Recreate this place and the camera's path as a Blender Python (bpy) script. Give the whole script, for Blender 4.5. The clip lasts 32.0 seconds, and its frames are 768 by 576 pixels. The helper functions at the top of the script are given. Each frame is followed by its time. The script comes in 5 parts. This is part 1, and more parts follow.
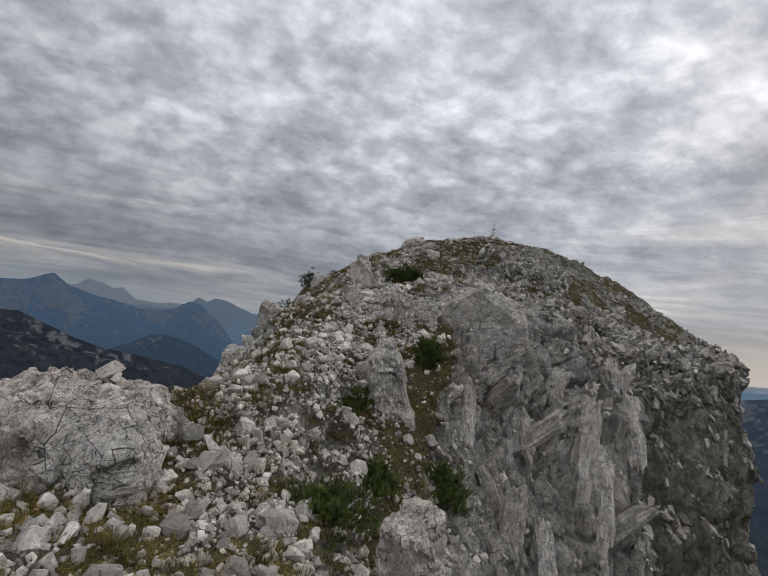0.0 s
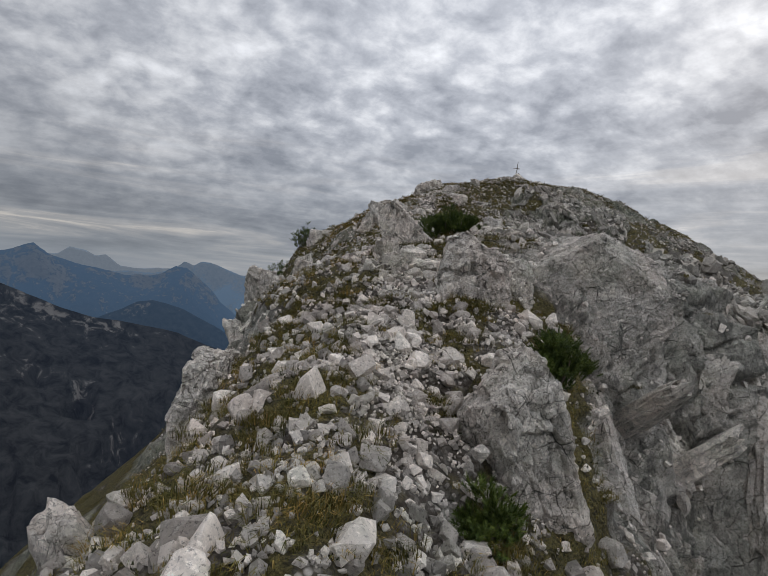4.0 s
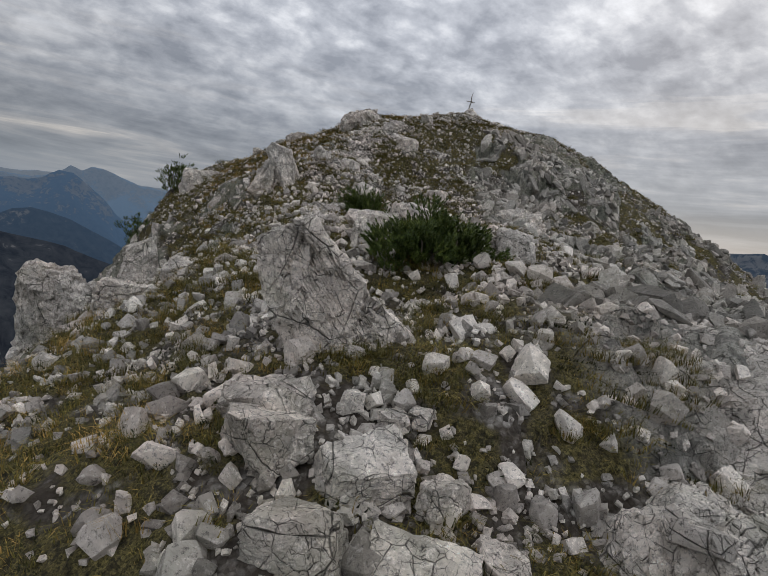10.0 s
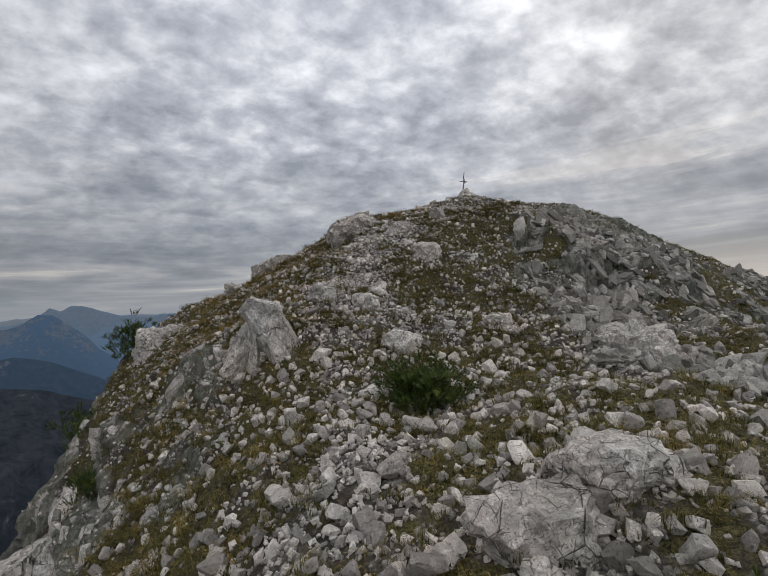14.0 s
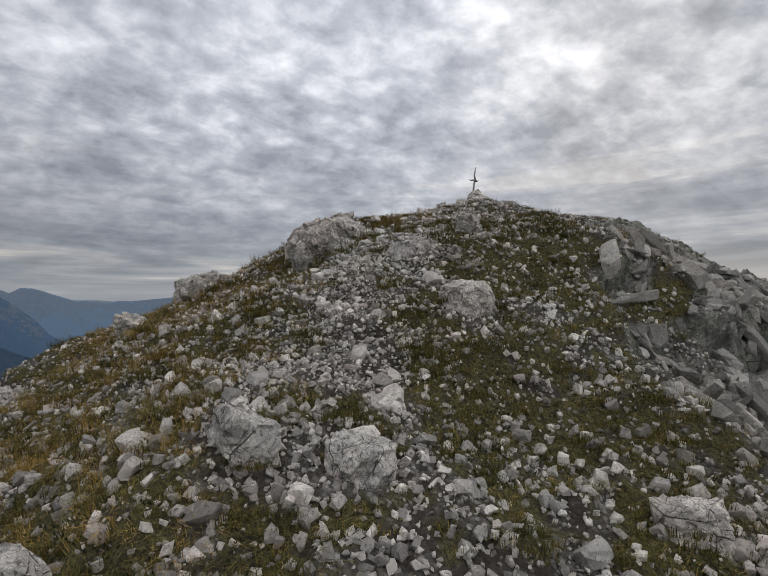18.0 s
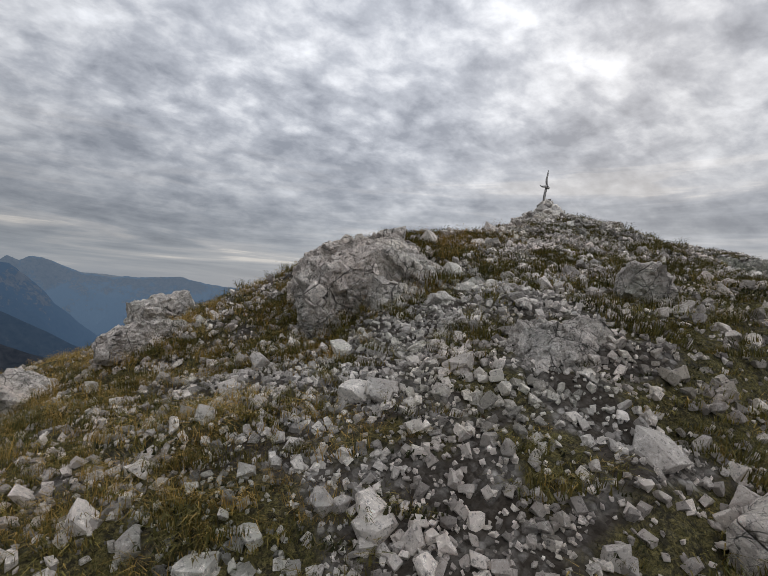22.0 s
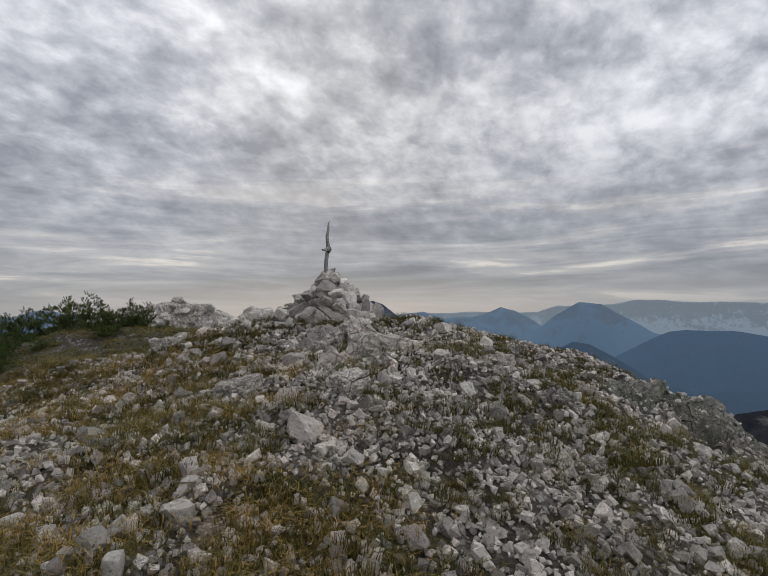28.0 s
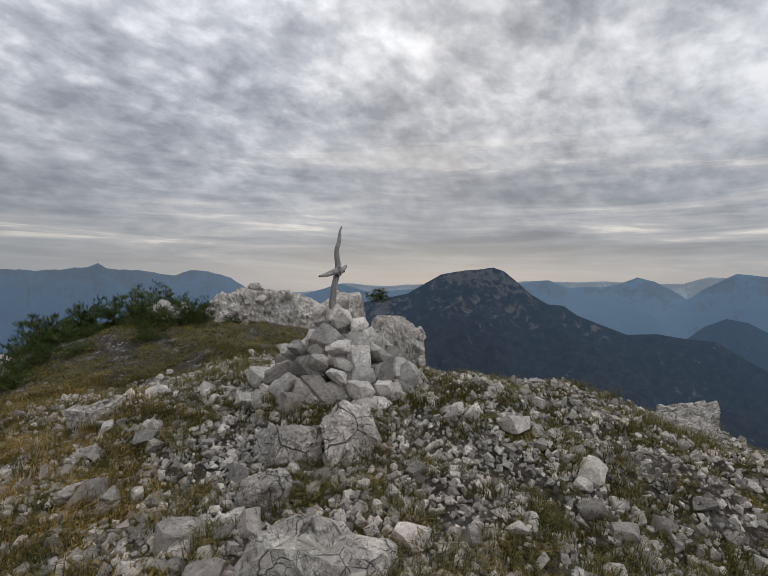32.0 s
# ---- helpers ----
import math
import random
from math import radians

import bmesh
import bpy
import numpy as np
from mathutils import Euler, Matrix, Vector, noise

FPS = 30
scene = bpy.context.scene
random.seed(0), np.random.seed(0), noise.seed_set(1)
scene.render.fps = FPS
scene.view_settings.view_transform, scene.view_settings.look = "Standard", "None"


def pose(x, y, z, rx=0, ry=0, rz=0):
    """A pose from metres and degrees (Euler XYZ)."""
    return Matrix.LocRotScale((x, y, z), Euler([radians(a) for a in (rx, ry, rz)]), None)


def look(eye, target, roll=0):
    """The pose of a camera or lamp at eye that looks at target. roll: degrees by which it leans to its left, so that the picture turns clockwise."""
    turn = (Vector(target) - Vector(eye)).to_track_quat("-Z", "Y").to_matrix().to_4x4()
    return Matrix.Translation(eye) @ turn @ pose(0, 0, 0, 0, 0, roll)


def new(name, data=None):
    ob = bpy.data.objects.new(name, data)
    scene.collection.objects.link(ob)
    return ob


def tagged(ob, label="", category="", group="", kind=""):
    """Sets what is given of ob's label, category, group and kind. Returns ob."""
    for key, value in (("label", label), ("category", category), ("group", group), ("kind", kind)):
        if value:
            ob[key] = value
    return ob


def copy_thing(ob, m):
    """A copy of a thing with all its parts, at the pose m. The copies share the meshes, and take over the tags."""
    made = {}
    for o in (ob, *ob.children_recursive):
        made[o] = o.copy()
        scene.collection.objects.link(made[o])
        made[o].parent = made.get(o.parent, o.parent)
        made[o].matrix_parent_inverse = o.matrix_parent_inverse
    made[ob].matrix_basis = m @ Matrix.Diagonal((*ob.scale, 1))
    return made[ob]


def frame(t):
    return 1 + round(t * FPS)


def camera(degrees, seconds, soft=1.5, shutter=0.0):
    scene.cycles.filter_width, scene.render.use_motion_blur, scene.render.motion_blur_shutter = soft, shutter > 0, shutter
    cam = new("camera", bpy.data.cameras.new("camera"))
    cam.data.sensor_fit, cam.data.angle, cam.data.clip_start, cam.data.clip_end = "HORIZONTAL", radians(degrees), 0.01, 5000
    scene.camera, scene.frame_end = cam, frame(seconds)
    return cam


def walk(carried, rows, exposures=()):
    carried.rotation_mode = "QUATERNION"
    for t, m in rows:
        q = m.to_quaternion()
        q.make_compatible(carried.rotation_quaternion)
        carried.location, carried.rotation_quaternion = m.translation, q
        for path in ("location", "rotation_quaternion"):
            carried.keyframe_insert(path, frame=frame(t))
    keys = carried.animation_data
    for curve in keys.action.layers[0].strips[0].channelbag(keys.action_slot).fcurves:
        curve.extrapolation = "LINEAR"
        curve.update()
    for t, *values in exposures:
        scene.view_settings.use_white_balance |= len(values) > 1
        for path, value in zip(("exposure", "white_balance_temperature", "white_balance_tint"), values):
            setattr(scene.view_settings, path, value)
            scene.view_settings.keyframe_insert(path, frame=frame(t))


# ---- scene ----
cam = camera(77.7, 32.0, soft=0.7)
PATH = [
    (0, (0.495, 2.745, 1.843), (0.43, 4.733, 2.048), 6.4),
    (0.5, (0.214, 3.234, 1.843), (0.043, 5.22, 2.006), 6.8),
    (1, (-0.024, 3.762, 1.861), (-0.22, 5.746, 2.021), 5.2),
    (1.5, (-0.184, 4.41, 1.86), (-0.443, 6.387, 2.017), 4.2),
    (2, (-0.404, 5.013, 1.842), (-0.68, 6.989, 1.991), 4.0),
    (2.5, (-0.584, 5.553, 1.962), (-0.8, 7.538, 2.087), 3.7),
    (3, (-0.604, 6.239, 2.038), (-0.753, 8.231, 2.132), 3.7),
    (3.5, (-0.703, 6.606, 2.085), (-0.766, 8.604, 2.145), 3.9),
    (5.5, (-0.648, 8.587, 2.548), (-0.469, 10.579, 2.506), 2.8),
    (6, (-0.63, 9.176, 2.622), (-0.354, 11.157, 2.586), 3.1),
    (6.5, (-0.614, 9.72, 2.932), (-0.328, 11.699, 2.898), 3.5),
    (7, (-0.786, 10.277, 2.937), (-0.46, 12.25, 2.887), 3.3),
    (7.5, (-0.702, 10.869, 3.078), (-0.278, 12.821, 2.989), 3.7),
    (8, (-0.57, 11.328, 3.302), (-0.066, 13.261, 3.191), 3.8),
    (8.5, (-0.746, 11.572, 3.46), (-0.245, 13.504, 3.336), 4.8),
    (9, (-0.715, 11.887, 3.588), (-0.098, 13.784, 3.443), 5.6),
    (9.5, (-0.549, 12.254, 3.883), (0.016, 14.158, 3.647), 5.7),
    (10, (-0.673, 12.467, 3.832), (-0.291, 14.414, 3.573), 7.0),
    (10.5, (-0.802, 13.1, 4.084), (-0.458, 15.059, 3.878), 5.5),
    (11, (-0.822, 13.515, 4.203), (-0.564, 15.497, 4.13), 2.2),
    (11.5, (-0.857, 14.055, 4.526), (-0.802, 16.054, 4.578), -2.5),
    (12, (-1.034, 14.399, 4.63), (-0.972, 16.397, 4.709), -5.1),
    (12.5, (-1.08, 14.822, 4.661), (-0.912, 16.813, 4.744), -5.2),
    (13, (-0.996, 15.181, 4.692), (-0.722, 17.16, 4.777), -4.6),
    (13.5, (-0.916, 15.503, 4.8), (-0.571, 17.471, 4.888), -4.1),
    (15.5, (-0.839, 18.014, 5.117), (-0.195, 19.906, 5.178), -1.9),
    (16, (-0.637, 18.33, 5.272), (0.013, 20.219, 5.362), -0.8),
    (16.5, (-0.556, 18.817, 5.615), (-0.072, 20.753, 5.745), -1.2),
    (17, (-0.659, 19.372, 5.546), (-0.265, 21.329, 5.672), 0.3),
    (17.5, (-0.598, 19.845, 5.753), (-0.097, 21.78, 5.821), 0.4),
    (18, (-0.284, 20.371, 5.865), (0.274, 22.29, 5.94), -0.8),
    (18.5, (-0.415, 20.666, 5.964), (-0.197, 22.651, 6.071), 1.0),
    (19, (-0.537, 21.174, 6.123), (-0.341, 23.163, 6.194), 3.6),
    (19.5, (-0.406, 21.587, 6.167), (-0.138, 23.566, 6.274), 2.8),
    (20, (-0.24, 22.073, 6.401), (-0.006, 24.054, 6.546), 0.6),
    (20.5, (-0.288, 22.188, 6.442), (-0.237, 24.183, 6.581), -2.1),
    (21, (-0.375, 22.736, 6.392), (-0.214, 24.729, 6.437), 1.4),
    (21.5, (-0.288, 22.96, 6.584), (0.021, 24.936, 6.571), 3.3),
    (22, (-0.003, 23.602, 6.707), (0.533, 25.528, 6.763), 3.7),
    (22.5, (-0.025, 23.69, 7.066), (0.316, 25.66, 7.103), 0.3),
    (23, (-0.24, 23.873, 7.035), (-0.078, 25.865, 7.094), 0.7),
    (23.5, (-0.402, 24.291, 7.183), (-0.243, 26.285, 7.211), 1.6),
    (24, (-0.401, 24.576, 7.225), (-0.222, 26.568, 7.249), 0.6),
    (24.5, (-0.34, 25.104, 7.445), (-0.137, 27.094, 7.475), -0.3),
    (25, (-0.434, 25.375, 7.542), (-0.177, 27.358, 7.599), -1.5),
    (25.5, (-0.553, 25.767, 7.747), (-0.059, 27.706, 7.748), -0.5),
    (26, (-0.5, 26.48, 7.68), (0.399, 28.262, 7.816), -0.4),
    (28.5, (2.13, 28.179, 8.658), (3.685, 29.434, 8.749), -0.7),
    (29, (2.462, 28.34, 8.619), (3.959, 29.663, 8.711), 1.5),
    (29.5, (2.714, 28.54, 8.81), (4.165, 29.915, 8.863), 1.5),
    (30, (3.021, 28.701, 8.803), (4.392, 30.157, 8.83), 1.9),
    (30.5, (3.179, 28.769, 9.049), (4.475, 30.292, 9.046), 2.3),
    (31, (3.435, 29.024, 9.022), (4.68, 30.588, 8.995), 3.1),
    (31.5, (3.673, 29.113, 9.19), (4.897, 30.695, 9.151), 1.9),
    (32, (3.95, 29.103, 9.366), (5.13, 30.717, 9.328), 0.8),
]
walk(cam, [(t, look(eye, target, roll)) for t, eye, target, roll in PATH], [(0, -0.05), (3, 0.06), (6, -0.05), (9, 0.08), (12, 0.0), (20, 0.06), (26, 0.0), (29.5, -0.15), (32, -0.05)])

# ---------------------------------------------------------------- light
SUN_AZ, SUN_EL = radians(43.0), radians(28.5)
SUN_DIR = Vector((math.sin(SUN_AZ) * math.cos(SUN_EL), math.cos(SUN_AZ) * math.cos(SUN_EL), math.sin(SUN_EL)))


class Nodes:
    """Short hand for building node trees."""

    def __init__(self, tree):
        self.t = tree
        tree.nodes.clear()

    def add(self, kind, **values):
        n = self.t.nodes.new(kind)
        for k, v in values.items():
            if k in n.inputs:
                n.inputs[k].default_value = v
        return n

    def link(self, a, b):
        self.t.links.new(a, b)

    def math(self, op, a, b=None, clamp=False):
        n = self.t.nodes.new("ShaderNodeMath")
        n.operation, n.use_clamp = op, clamp
        for i, v in enumerate((a, b)):
            if v is None:
                continue
            if isinstance(v, (int, float)):
                n.inputs[i].default_value = v
            else:
                self.link(v, n.inputs[i])
        return n.outputs[0]

    def noise(self, vec, scale, detail=4.0, rough=0.55, distort=0.0):
        n = self.t.nodes.new("ShaderNodeTexNoise")
        n.inputs["Scale"].default_value, n.inputs["Detail"].default_value = scale, detail
        n.inputs["Roughness"].default_value, n.inputs["Distortion"].default_value = rough, distort
        if vec is not None:
            self.link(vec, n.inputs["Vector"])
        return n.outputs["Fac"]

    def voronoi(self, vec, scale, feature="F1", rand=1.0):
        n = self.t.nodes.new("ShaderNodeTexVoronoi")
        n.feature = feature
        n.inputs["Scale"].default_value, n.inputs["Randomness"].default_value = scale, rand
        if vec is not None:
            self.link(vec, n.inputs["Vector"])
        return n

    def ramp(self, fac, stops, mode="LINEAR"):
        n = self.t.nodes.new("ShaderNodeValToRGB")
        n.color_ramp.interpolation = mode
        e = n.color_ramp.elements
        while len(e) < len(stops):
            e.new(0.5)
        for s, (p, c) in zip(e, stops):
            s.position, s.color = p, ((c, c, c, 1) if isinstance(c, (int, float)) else (*c, 1))
        self.link(fac, n.inputs[0])
        return n.outputs[0]

    def mix(self, fac, a, b, mode="MIX"):
        n = self.t.nodes.new("ShaderNodeMix")
        n.data_type, n.blend_type = "RGBA", mode
        for sock, v in ((n.inputs["Factor"], fac), (n.inputs[6], a), (n.inputs[7], b)):
            if isinstance(v, (int, float)):
                sock.default_value = v
            elif isinstance(v, tuple):
                sock.default_value = (*v, 1)
            else:
                self.link(v, sock)
        return n.outputs[2]

    def remap(self, v, a, b, c, d):
        n = self.t.nodes.new("ShaderNodeMapRange")
        for i, x in enumerate((a, b, c, d)):
            n.inputs[i + 1].default_value = x
        self.link(v, n.inputs[0])
        return n.outputs[0]

    def bump(self, height, strength, distance, normal=None):
        n = self.t.nodes.new("ShaderNodeBump")
        n.inputs["Strength"].default_value, n.inputs["Distance"].default_value = strength, distance
        self.link(height, n.inputs["Height"])
        if normal is not None:
            self.link(normal, n.inputs["Normal"])
        return n.outputs[0]


def build_world():
    world = bpy.data.worlds.new("overcast_sky")
    scene.world = world
    world.use_nodes = True
    n = Nodes(world.node_tree)
    co = n.add("ShaderNodeTexCoord").outputs["Generated"]
    sep = n.add("ShaderNodeSeparateXYZ")
    n.link(co, sep.inputs[0])
    up = n.math("MAXIMUM", sep.outputs[2], 0.0)
    den = n.math("ADD", up, 0.38)
    flat = n.add("ShaderNodeCombineXYZ")
    n.link(n.math("DIVIDE", sep.outputs[0], den), flat.inputs[0])
    n.link(n.math("DIVIDE", sep.outputs[1], den), flat.inputs[1])
    turn = n.add("ShaderNodeMapping")
    turn.inputs["Rotation"].default_value = (0, 0, radians(-25))
    turn.inputs["Scale"].default_value = (0.85, 1.0, 1.0)
    n.link(flat.outputs[0], turn.inputs[0])
    v = turn.outputs[0]
    big = n.noise(v, 1.3, 3.0, 0.5, 0.4)
    mid = n.noise(v, 5.2, 5.0, 0.58, 0.25)
    puff = n.t.nodes.new("ShaderNodeTexVoronoi")
    puff.feature = "SMOOTH_F1"
    puff.inputs["Scale"].default_value, puff.inputs["Smoothness"].default_value = 15.0, 0.45
    warp = n.t.nodes.new("ShaderNodeTexNoise")
    warp.inputs["Scale"].default_value, warp.inputs["Detail"].default_value = 9.0, 7.0
    n.link(v, warp.inputs["Vector"])
    wob = n.t.nodes.new("ShaderNodeVectorMath")
    wob.operation = "MULTIPLY_ADD"
    wob.inputs[1].default_value = (0.20, 0.20, 0.0)
    n.link(warp.outputs["Color"], wob.inputs[0])
    n.link(v, wob.inputs[2])
    n.link(wob.outputs[0], puff.inputs["Vector"])
    fine = n.math("SUBTRACT", 0.95, n.math("MULTIPLY", puff.outputs["Distance"], 0.95))
    wisps = n.noise(v, 13.0, 7.0, 0.62, 0.2)
    s = n.math("ADD", n.math("MULTIPLY", big, 0.70), n.math("MULTIPLY", mid, 0.80))
    s = n.math("ADD", s, n.math("ADD", n.math("MULTIPLY", wisps, 0.62), n.math("MULTIPLY", fine, 0.20)))
    cover = n.remap(s, 0.92, 1.46, 0.0, 1.0)
    cloud = n.ramp(cover, [(0.0, (0.20, 0.21, 0.235)), (0.35, (0.33, 0.34, 0.365)), (0.62, (0.48, 0.485, 0.50)), (0.85, (0.60, 0.605, 0.62)), (1.0, (0.655, 0.655, 0.66))])
    # brighter towards the veiled sun and the zenith
    dot = n.t.nodes.new("ShaderNodeVectorMath")
    dot.operation = "DOT_PRODUCT"
    n.link(co, dot.inputs[0])
    dot.inputs[1].default_value = SUN_DIR
    glow = n.math("POWER", n.math("MAXIMUM", dot.outputs["Value"], 0.0), 9.0)
    warm = n.mix(n.math("MULTIPLY", glow, 0.07), (1.0, 1.0, 1.0), (1.75, 1.68, 1.55))
    cloud = n.mix(1.0, cloud, warm, "MULTIPLY")
    gain = n.remap(sep.outputs[2], 0.0, 1.0, SKY_LOW, SKY_TOP)
    gain = n.math("MULTIPLY", gain, n.remap(sep.outputs[1], -0.7, 0.35, SKY_BACK, 1.0))
    gain = n.math("MULTIPLY", gain, n.ramp(n.remap(sep.outputs[0], -1.0, 1.0, 0.0, 1.0), [(0.15, 0.72), (0.46, 1.06), (0.66, 1.12), (0.85, 0.88)]))
    g3 = n.add("ShaderNodeCombineXYZ")
    for i in range(3):
        n.link(gain, g3.inputs[i])
    cloud = n.mix(1.0, cloud, g3.outputs[0], "MULTIPLY")
    # flat layered bank low in the sky
    lay = n.add("ShaderNodeMapping")
    lay.inputs["Scale"].default_value = (1.0, 1.0, 11.0)
    n.link(co, lay.inputs[0])
    bands = n.remap(n.noise(lay.outputs[0], 2.4, 8.0, 0.58, 0.5), 0.36, 0.64, 0.0, 1.0)
    bank = n.ramp(bands, [(0.0, (0.19, 0.205, 0.235)), (0.45, (0.31, 0.325, 0.355)), (0.8, (0.48, 0.47, 0.47)), (1.0, (0.78, 0.72, 0.65))])
    west = n.add("ShaderNodeCombineXYZ")
    for i in range(3):
        n.link(n.remap(sep.outputs[0], -0.5, 0.35, 0.66, 1.0), west.inputs[i])
    bank = n.mix(1.0, bank, west.outputs[0], "MULTIPLY")
    cloud = n.mix(n.remap(sep.outputs[2], 0.08, 0.33, 0.92, 0.0), cloud, bank)
    # pale haze above the horizon, warmer under the sun
    side = n.math("POWER", n.math("MAXIMUM", dot.outputs["Value"], 0.0), 3.0)
    haze = n.mix(side, (0.25, 0.285, 0.33), (0.60, 0.54, 0.48))
    cloud = n.mix(n.remap(sep.outputs[2], 0.0, 0.09, 0.85, 0.0), cloud, haze)
    cloud = n.mix(1.0, cloud, (0.985, 1.0, 1.03), "MULTIPLY")
    sky = n.add("ShaderNodeTexSky")
    sky.sky_type, sky.sun_disc, sky.sun_elevation, sky.sun_rotation = "NISHITA", False, SUN_EL, SUN_AZ
    blue = n.add("ShaderNodeBackground", Strength=0.10)
    n.link(sky.outputs[0], blue.inputs[0])
    grey = n.add("ShaderNodeBackground", Strength=1.0)
    n.link(cloud, grey.inputs[0])
    both = n.add("ShaderNodeMixShader")
    both.inputs[0].default_value = 0.95
    n.link(blue.outputs[0], both.inputs[1])
    n.link(grey.outputs[0], both.inputs[2])
    n.link(both.outputs[0], n.add("ShaderNodeOutputWorld").inputs[0])


SKY_LOW, SKY_TOP, SKY_BACK = 1.22, 1.9, 1.75
build_world()
sun = new("sun", bpy.data.lights.new("sun", "SUN"))
sun.data.energy, sun.data.angle, sun.data.color = 0.5, radians(25), (1.0, 0.95, 0.88)
sun.matrix_world = look(SUN_DIR * 100, (0, 0, 0))
scene.view_settings.exposure = 0.0


# ---------------------------------------------------------------- materials
def material(name):
    m = bpy.data.materials.new(name)
    m.use_nodes = True
    n = Nodes(m.node_tree)
    out = n.add("ShaderNodeOutputMaterial")
    p = n.add("ShaderNodeBsdfPrincipled")
    n.link(p.outputs[0], out.inputs[0])
    p.inputs["Roughness"].default_value = 0.9
    p.inputs["Specular IOR Level"].default_value = 0.25
    return m, n, p


def world_place(n):
    return n.add("ShaderNodeNewGeometry").outputs["Position"]


def limestone_nodes(n, v, cracked=False):
    """Colour and height of weathered limestone: pale, speckled with dark lichen."""
    large = n.noise(v, 0.8, 5, 0.6, 0.3)
    mid = n.noise(v, 4.5, 7, 0.68, 0.5)
    fine = n.noise(v, 46.0, 6, 0.8)
    col = n.ramp(mid, [(0.30, (0.27, 0.258, 0.24)), (0.45, (0.375, 0.36, 0.337)), (0.56, (0.44, 0.422, 0.395)), (0.70, (0.55, 0.528, 0.495))])
    col = n.mix(n.ramp(large, [(0.40, 0.0), (0.66, 0.8)]), col, n.mix(0.5, col, (0.42, 0.33, 0.28)))
    green = n.noise(v, 1.3, 6, 0.7, 0.4)
    col = n.mix(n.ramp(green, [(0.50, 0.0), (0.64, 0.6)]), col, n.mix(1.0, col, (0.66, 0.70, 0.62), "MULTIPLY"))
    lich = n.noise(v, 2.4, 9, 0.78, 0.7)
    col = n.mix(n.ramp(lich, [(0.52, 0.0), (0.64, 0.45)]), col, (0.13, 0.13, 0.122))
    spots = n.noise(v, 17.0, 8, 0.85, 0.4)
    col = n.mix(n.ramp(spots, [(0.53, 0.0), (0.66, 0.35)]), col, (0.15, 0.145, 0.135))
    col = n.mix(n.ramp(fine, [(0.36, 0.9), (0.47, 0.0)]), col, (0.085, 0.08, 0.075))
    pale = n.noise(v, 21.0, 8, 0.85, 0.3)
    col = n.mix(n.ramp(pale, [(0.53, 0.0), (0.62, 0.6)]), col, (0.72, 0.69, 0.65))
    seam = n.add("ShaderNodeAttribute")
    seam.attribute_name = "joint"
    gaps = seam.outputs["Fac"]
    col = n.mix(n.math("MULTIPLY", gaps, 0.28), col, (0.035, 0.034, 0.028))
    h = n.math("ADD", n.math("MULTIPLY", mid, 0.9), n.math("MULTIPLY", fine, 0.30))
    if cracked:
        # thin weathered joints at two sizes, broken off here and there
        bend = n.t.nodes.new("ShaderNodeTexNoise")
        bend.inputs["Scale"].default_value, bend.inputs["Detail"].default_value = 3.5, 5.0
        n.link(v, bend.inputs["Vector"])
        bent = n.t.nodes.new("ShaderNodeVectorMath")
        bent.operation = "MULTIPLY_ADD"
        bent.inputs[1].default_value = (0.045, 0.045, 0.045)
        n.link(bend.outputs["Color"], bent.inputs[0])
        n.link(v, bent.inputs[2])
        for scale, wide, hold in ((3.2, 0.022, 0.44), (8.5, 0.035, 0.46), (21.0, 0.05, 0.48)):
            edge = n.voronoi(bent.outputs[0], scale, "DISTANCE_TO_EDGE").outputs["Distance"]
            thin = n.math("MULTIPLY", wide, n.remap(n.noise(v, 1.7 * scale, 3, 0.6), 0.35, 0.65, 0.15, 1.0))
            split = n.math("SUBTRACT", 1.0, n.math("DIVIDE", edge, thin, clamp=True), clamp=True)
            split = n.math("MULTIPLY", split, n.ramp(n.noise(v, 0.8 * scale, 2), [(hold - 0.06, 0.0), (hold + 0.06, 1.0)]))
            col = n.mix(n.math("MULTIPLY", split, 0.7), col, (0.028, 0.027, 0.023))
            h = n.math("SUBTRACT", h, n.math("MULTIPLY", split, 7.0 / scale))
        chips = n.voronoi(bent.outputs[0], 8.0)
        col = n.mix(1.0, col, n.ramp(chips.outputs["Color"], [(0.15, (0.80, 0.80, 0.79)), (0.85, (1.22, 1.21, 1.20))]), "MULTIPLY")
    h = n.math("ADD", h, n.math("MULTIPLY", n.noise(v, 10.0, 9, 0.75, 0.3), 1.3))
    return col, h


def make_limestone(name, lo, mid, hi, relief, hue=(1.0, 1.0, 1.0), cracked=False):
    """lo, mid, hi: how far single stones differ in tone."""
    m, n, p = material(name)
    v = world_place(n)
    col, h = limestone_nodes(n, v, cracked)
    rnd = n.add("ShaderNodeNewGeometry").outputs["Random Per Island"]
    rob = n.add("ShaderNodeObjectInfo").outputs["Random"]
    tone = n.ramp(n.math("FRACT", n.math("ADD", rnd, rob)), [(0.0, tuple(lo * c for c in hue)), (0.5, tuple(mid * c for c in hue)), (1.0, tuple(hi * c for c in hue))])
    col = n.mix(1.0, col, tone, "MULTIPLY")
    n.link(col, p.inputs["Base Color"])
    n.link(n.bump(h, 1.0, relief), p.inputs["Normal"])
    return m


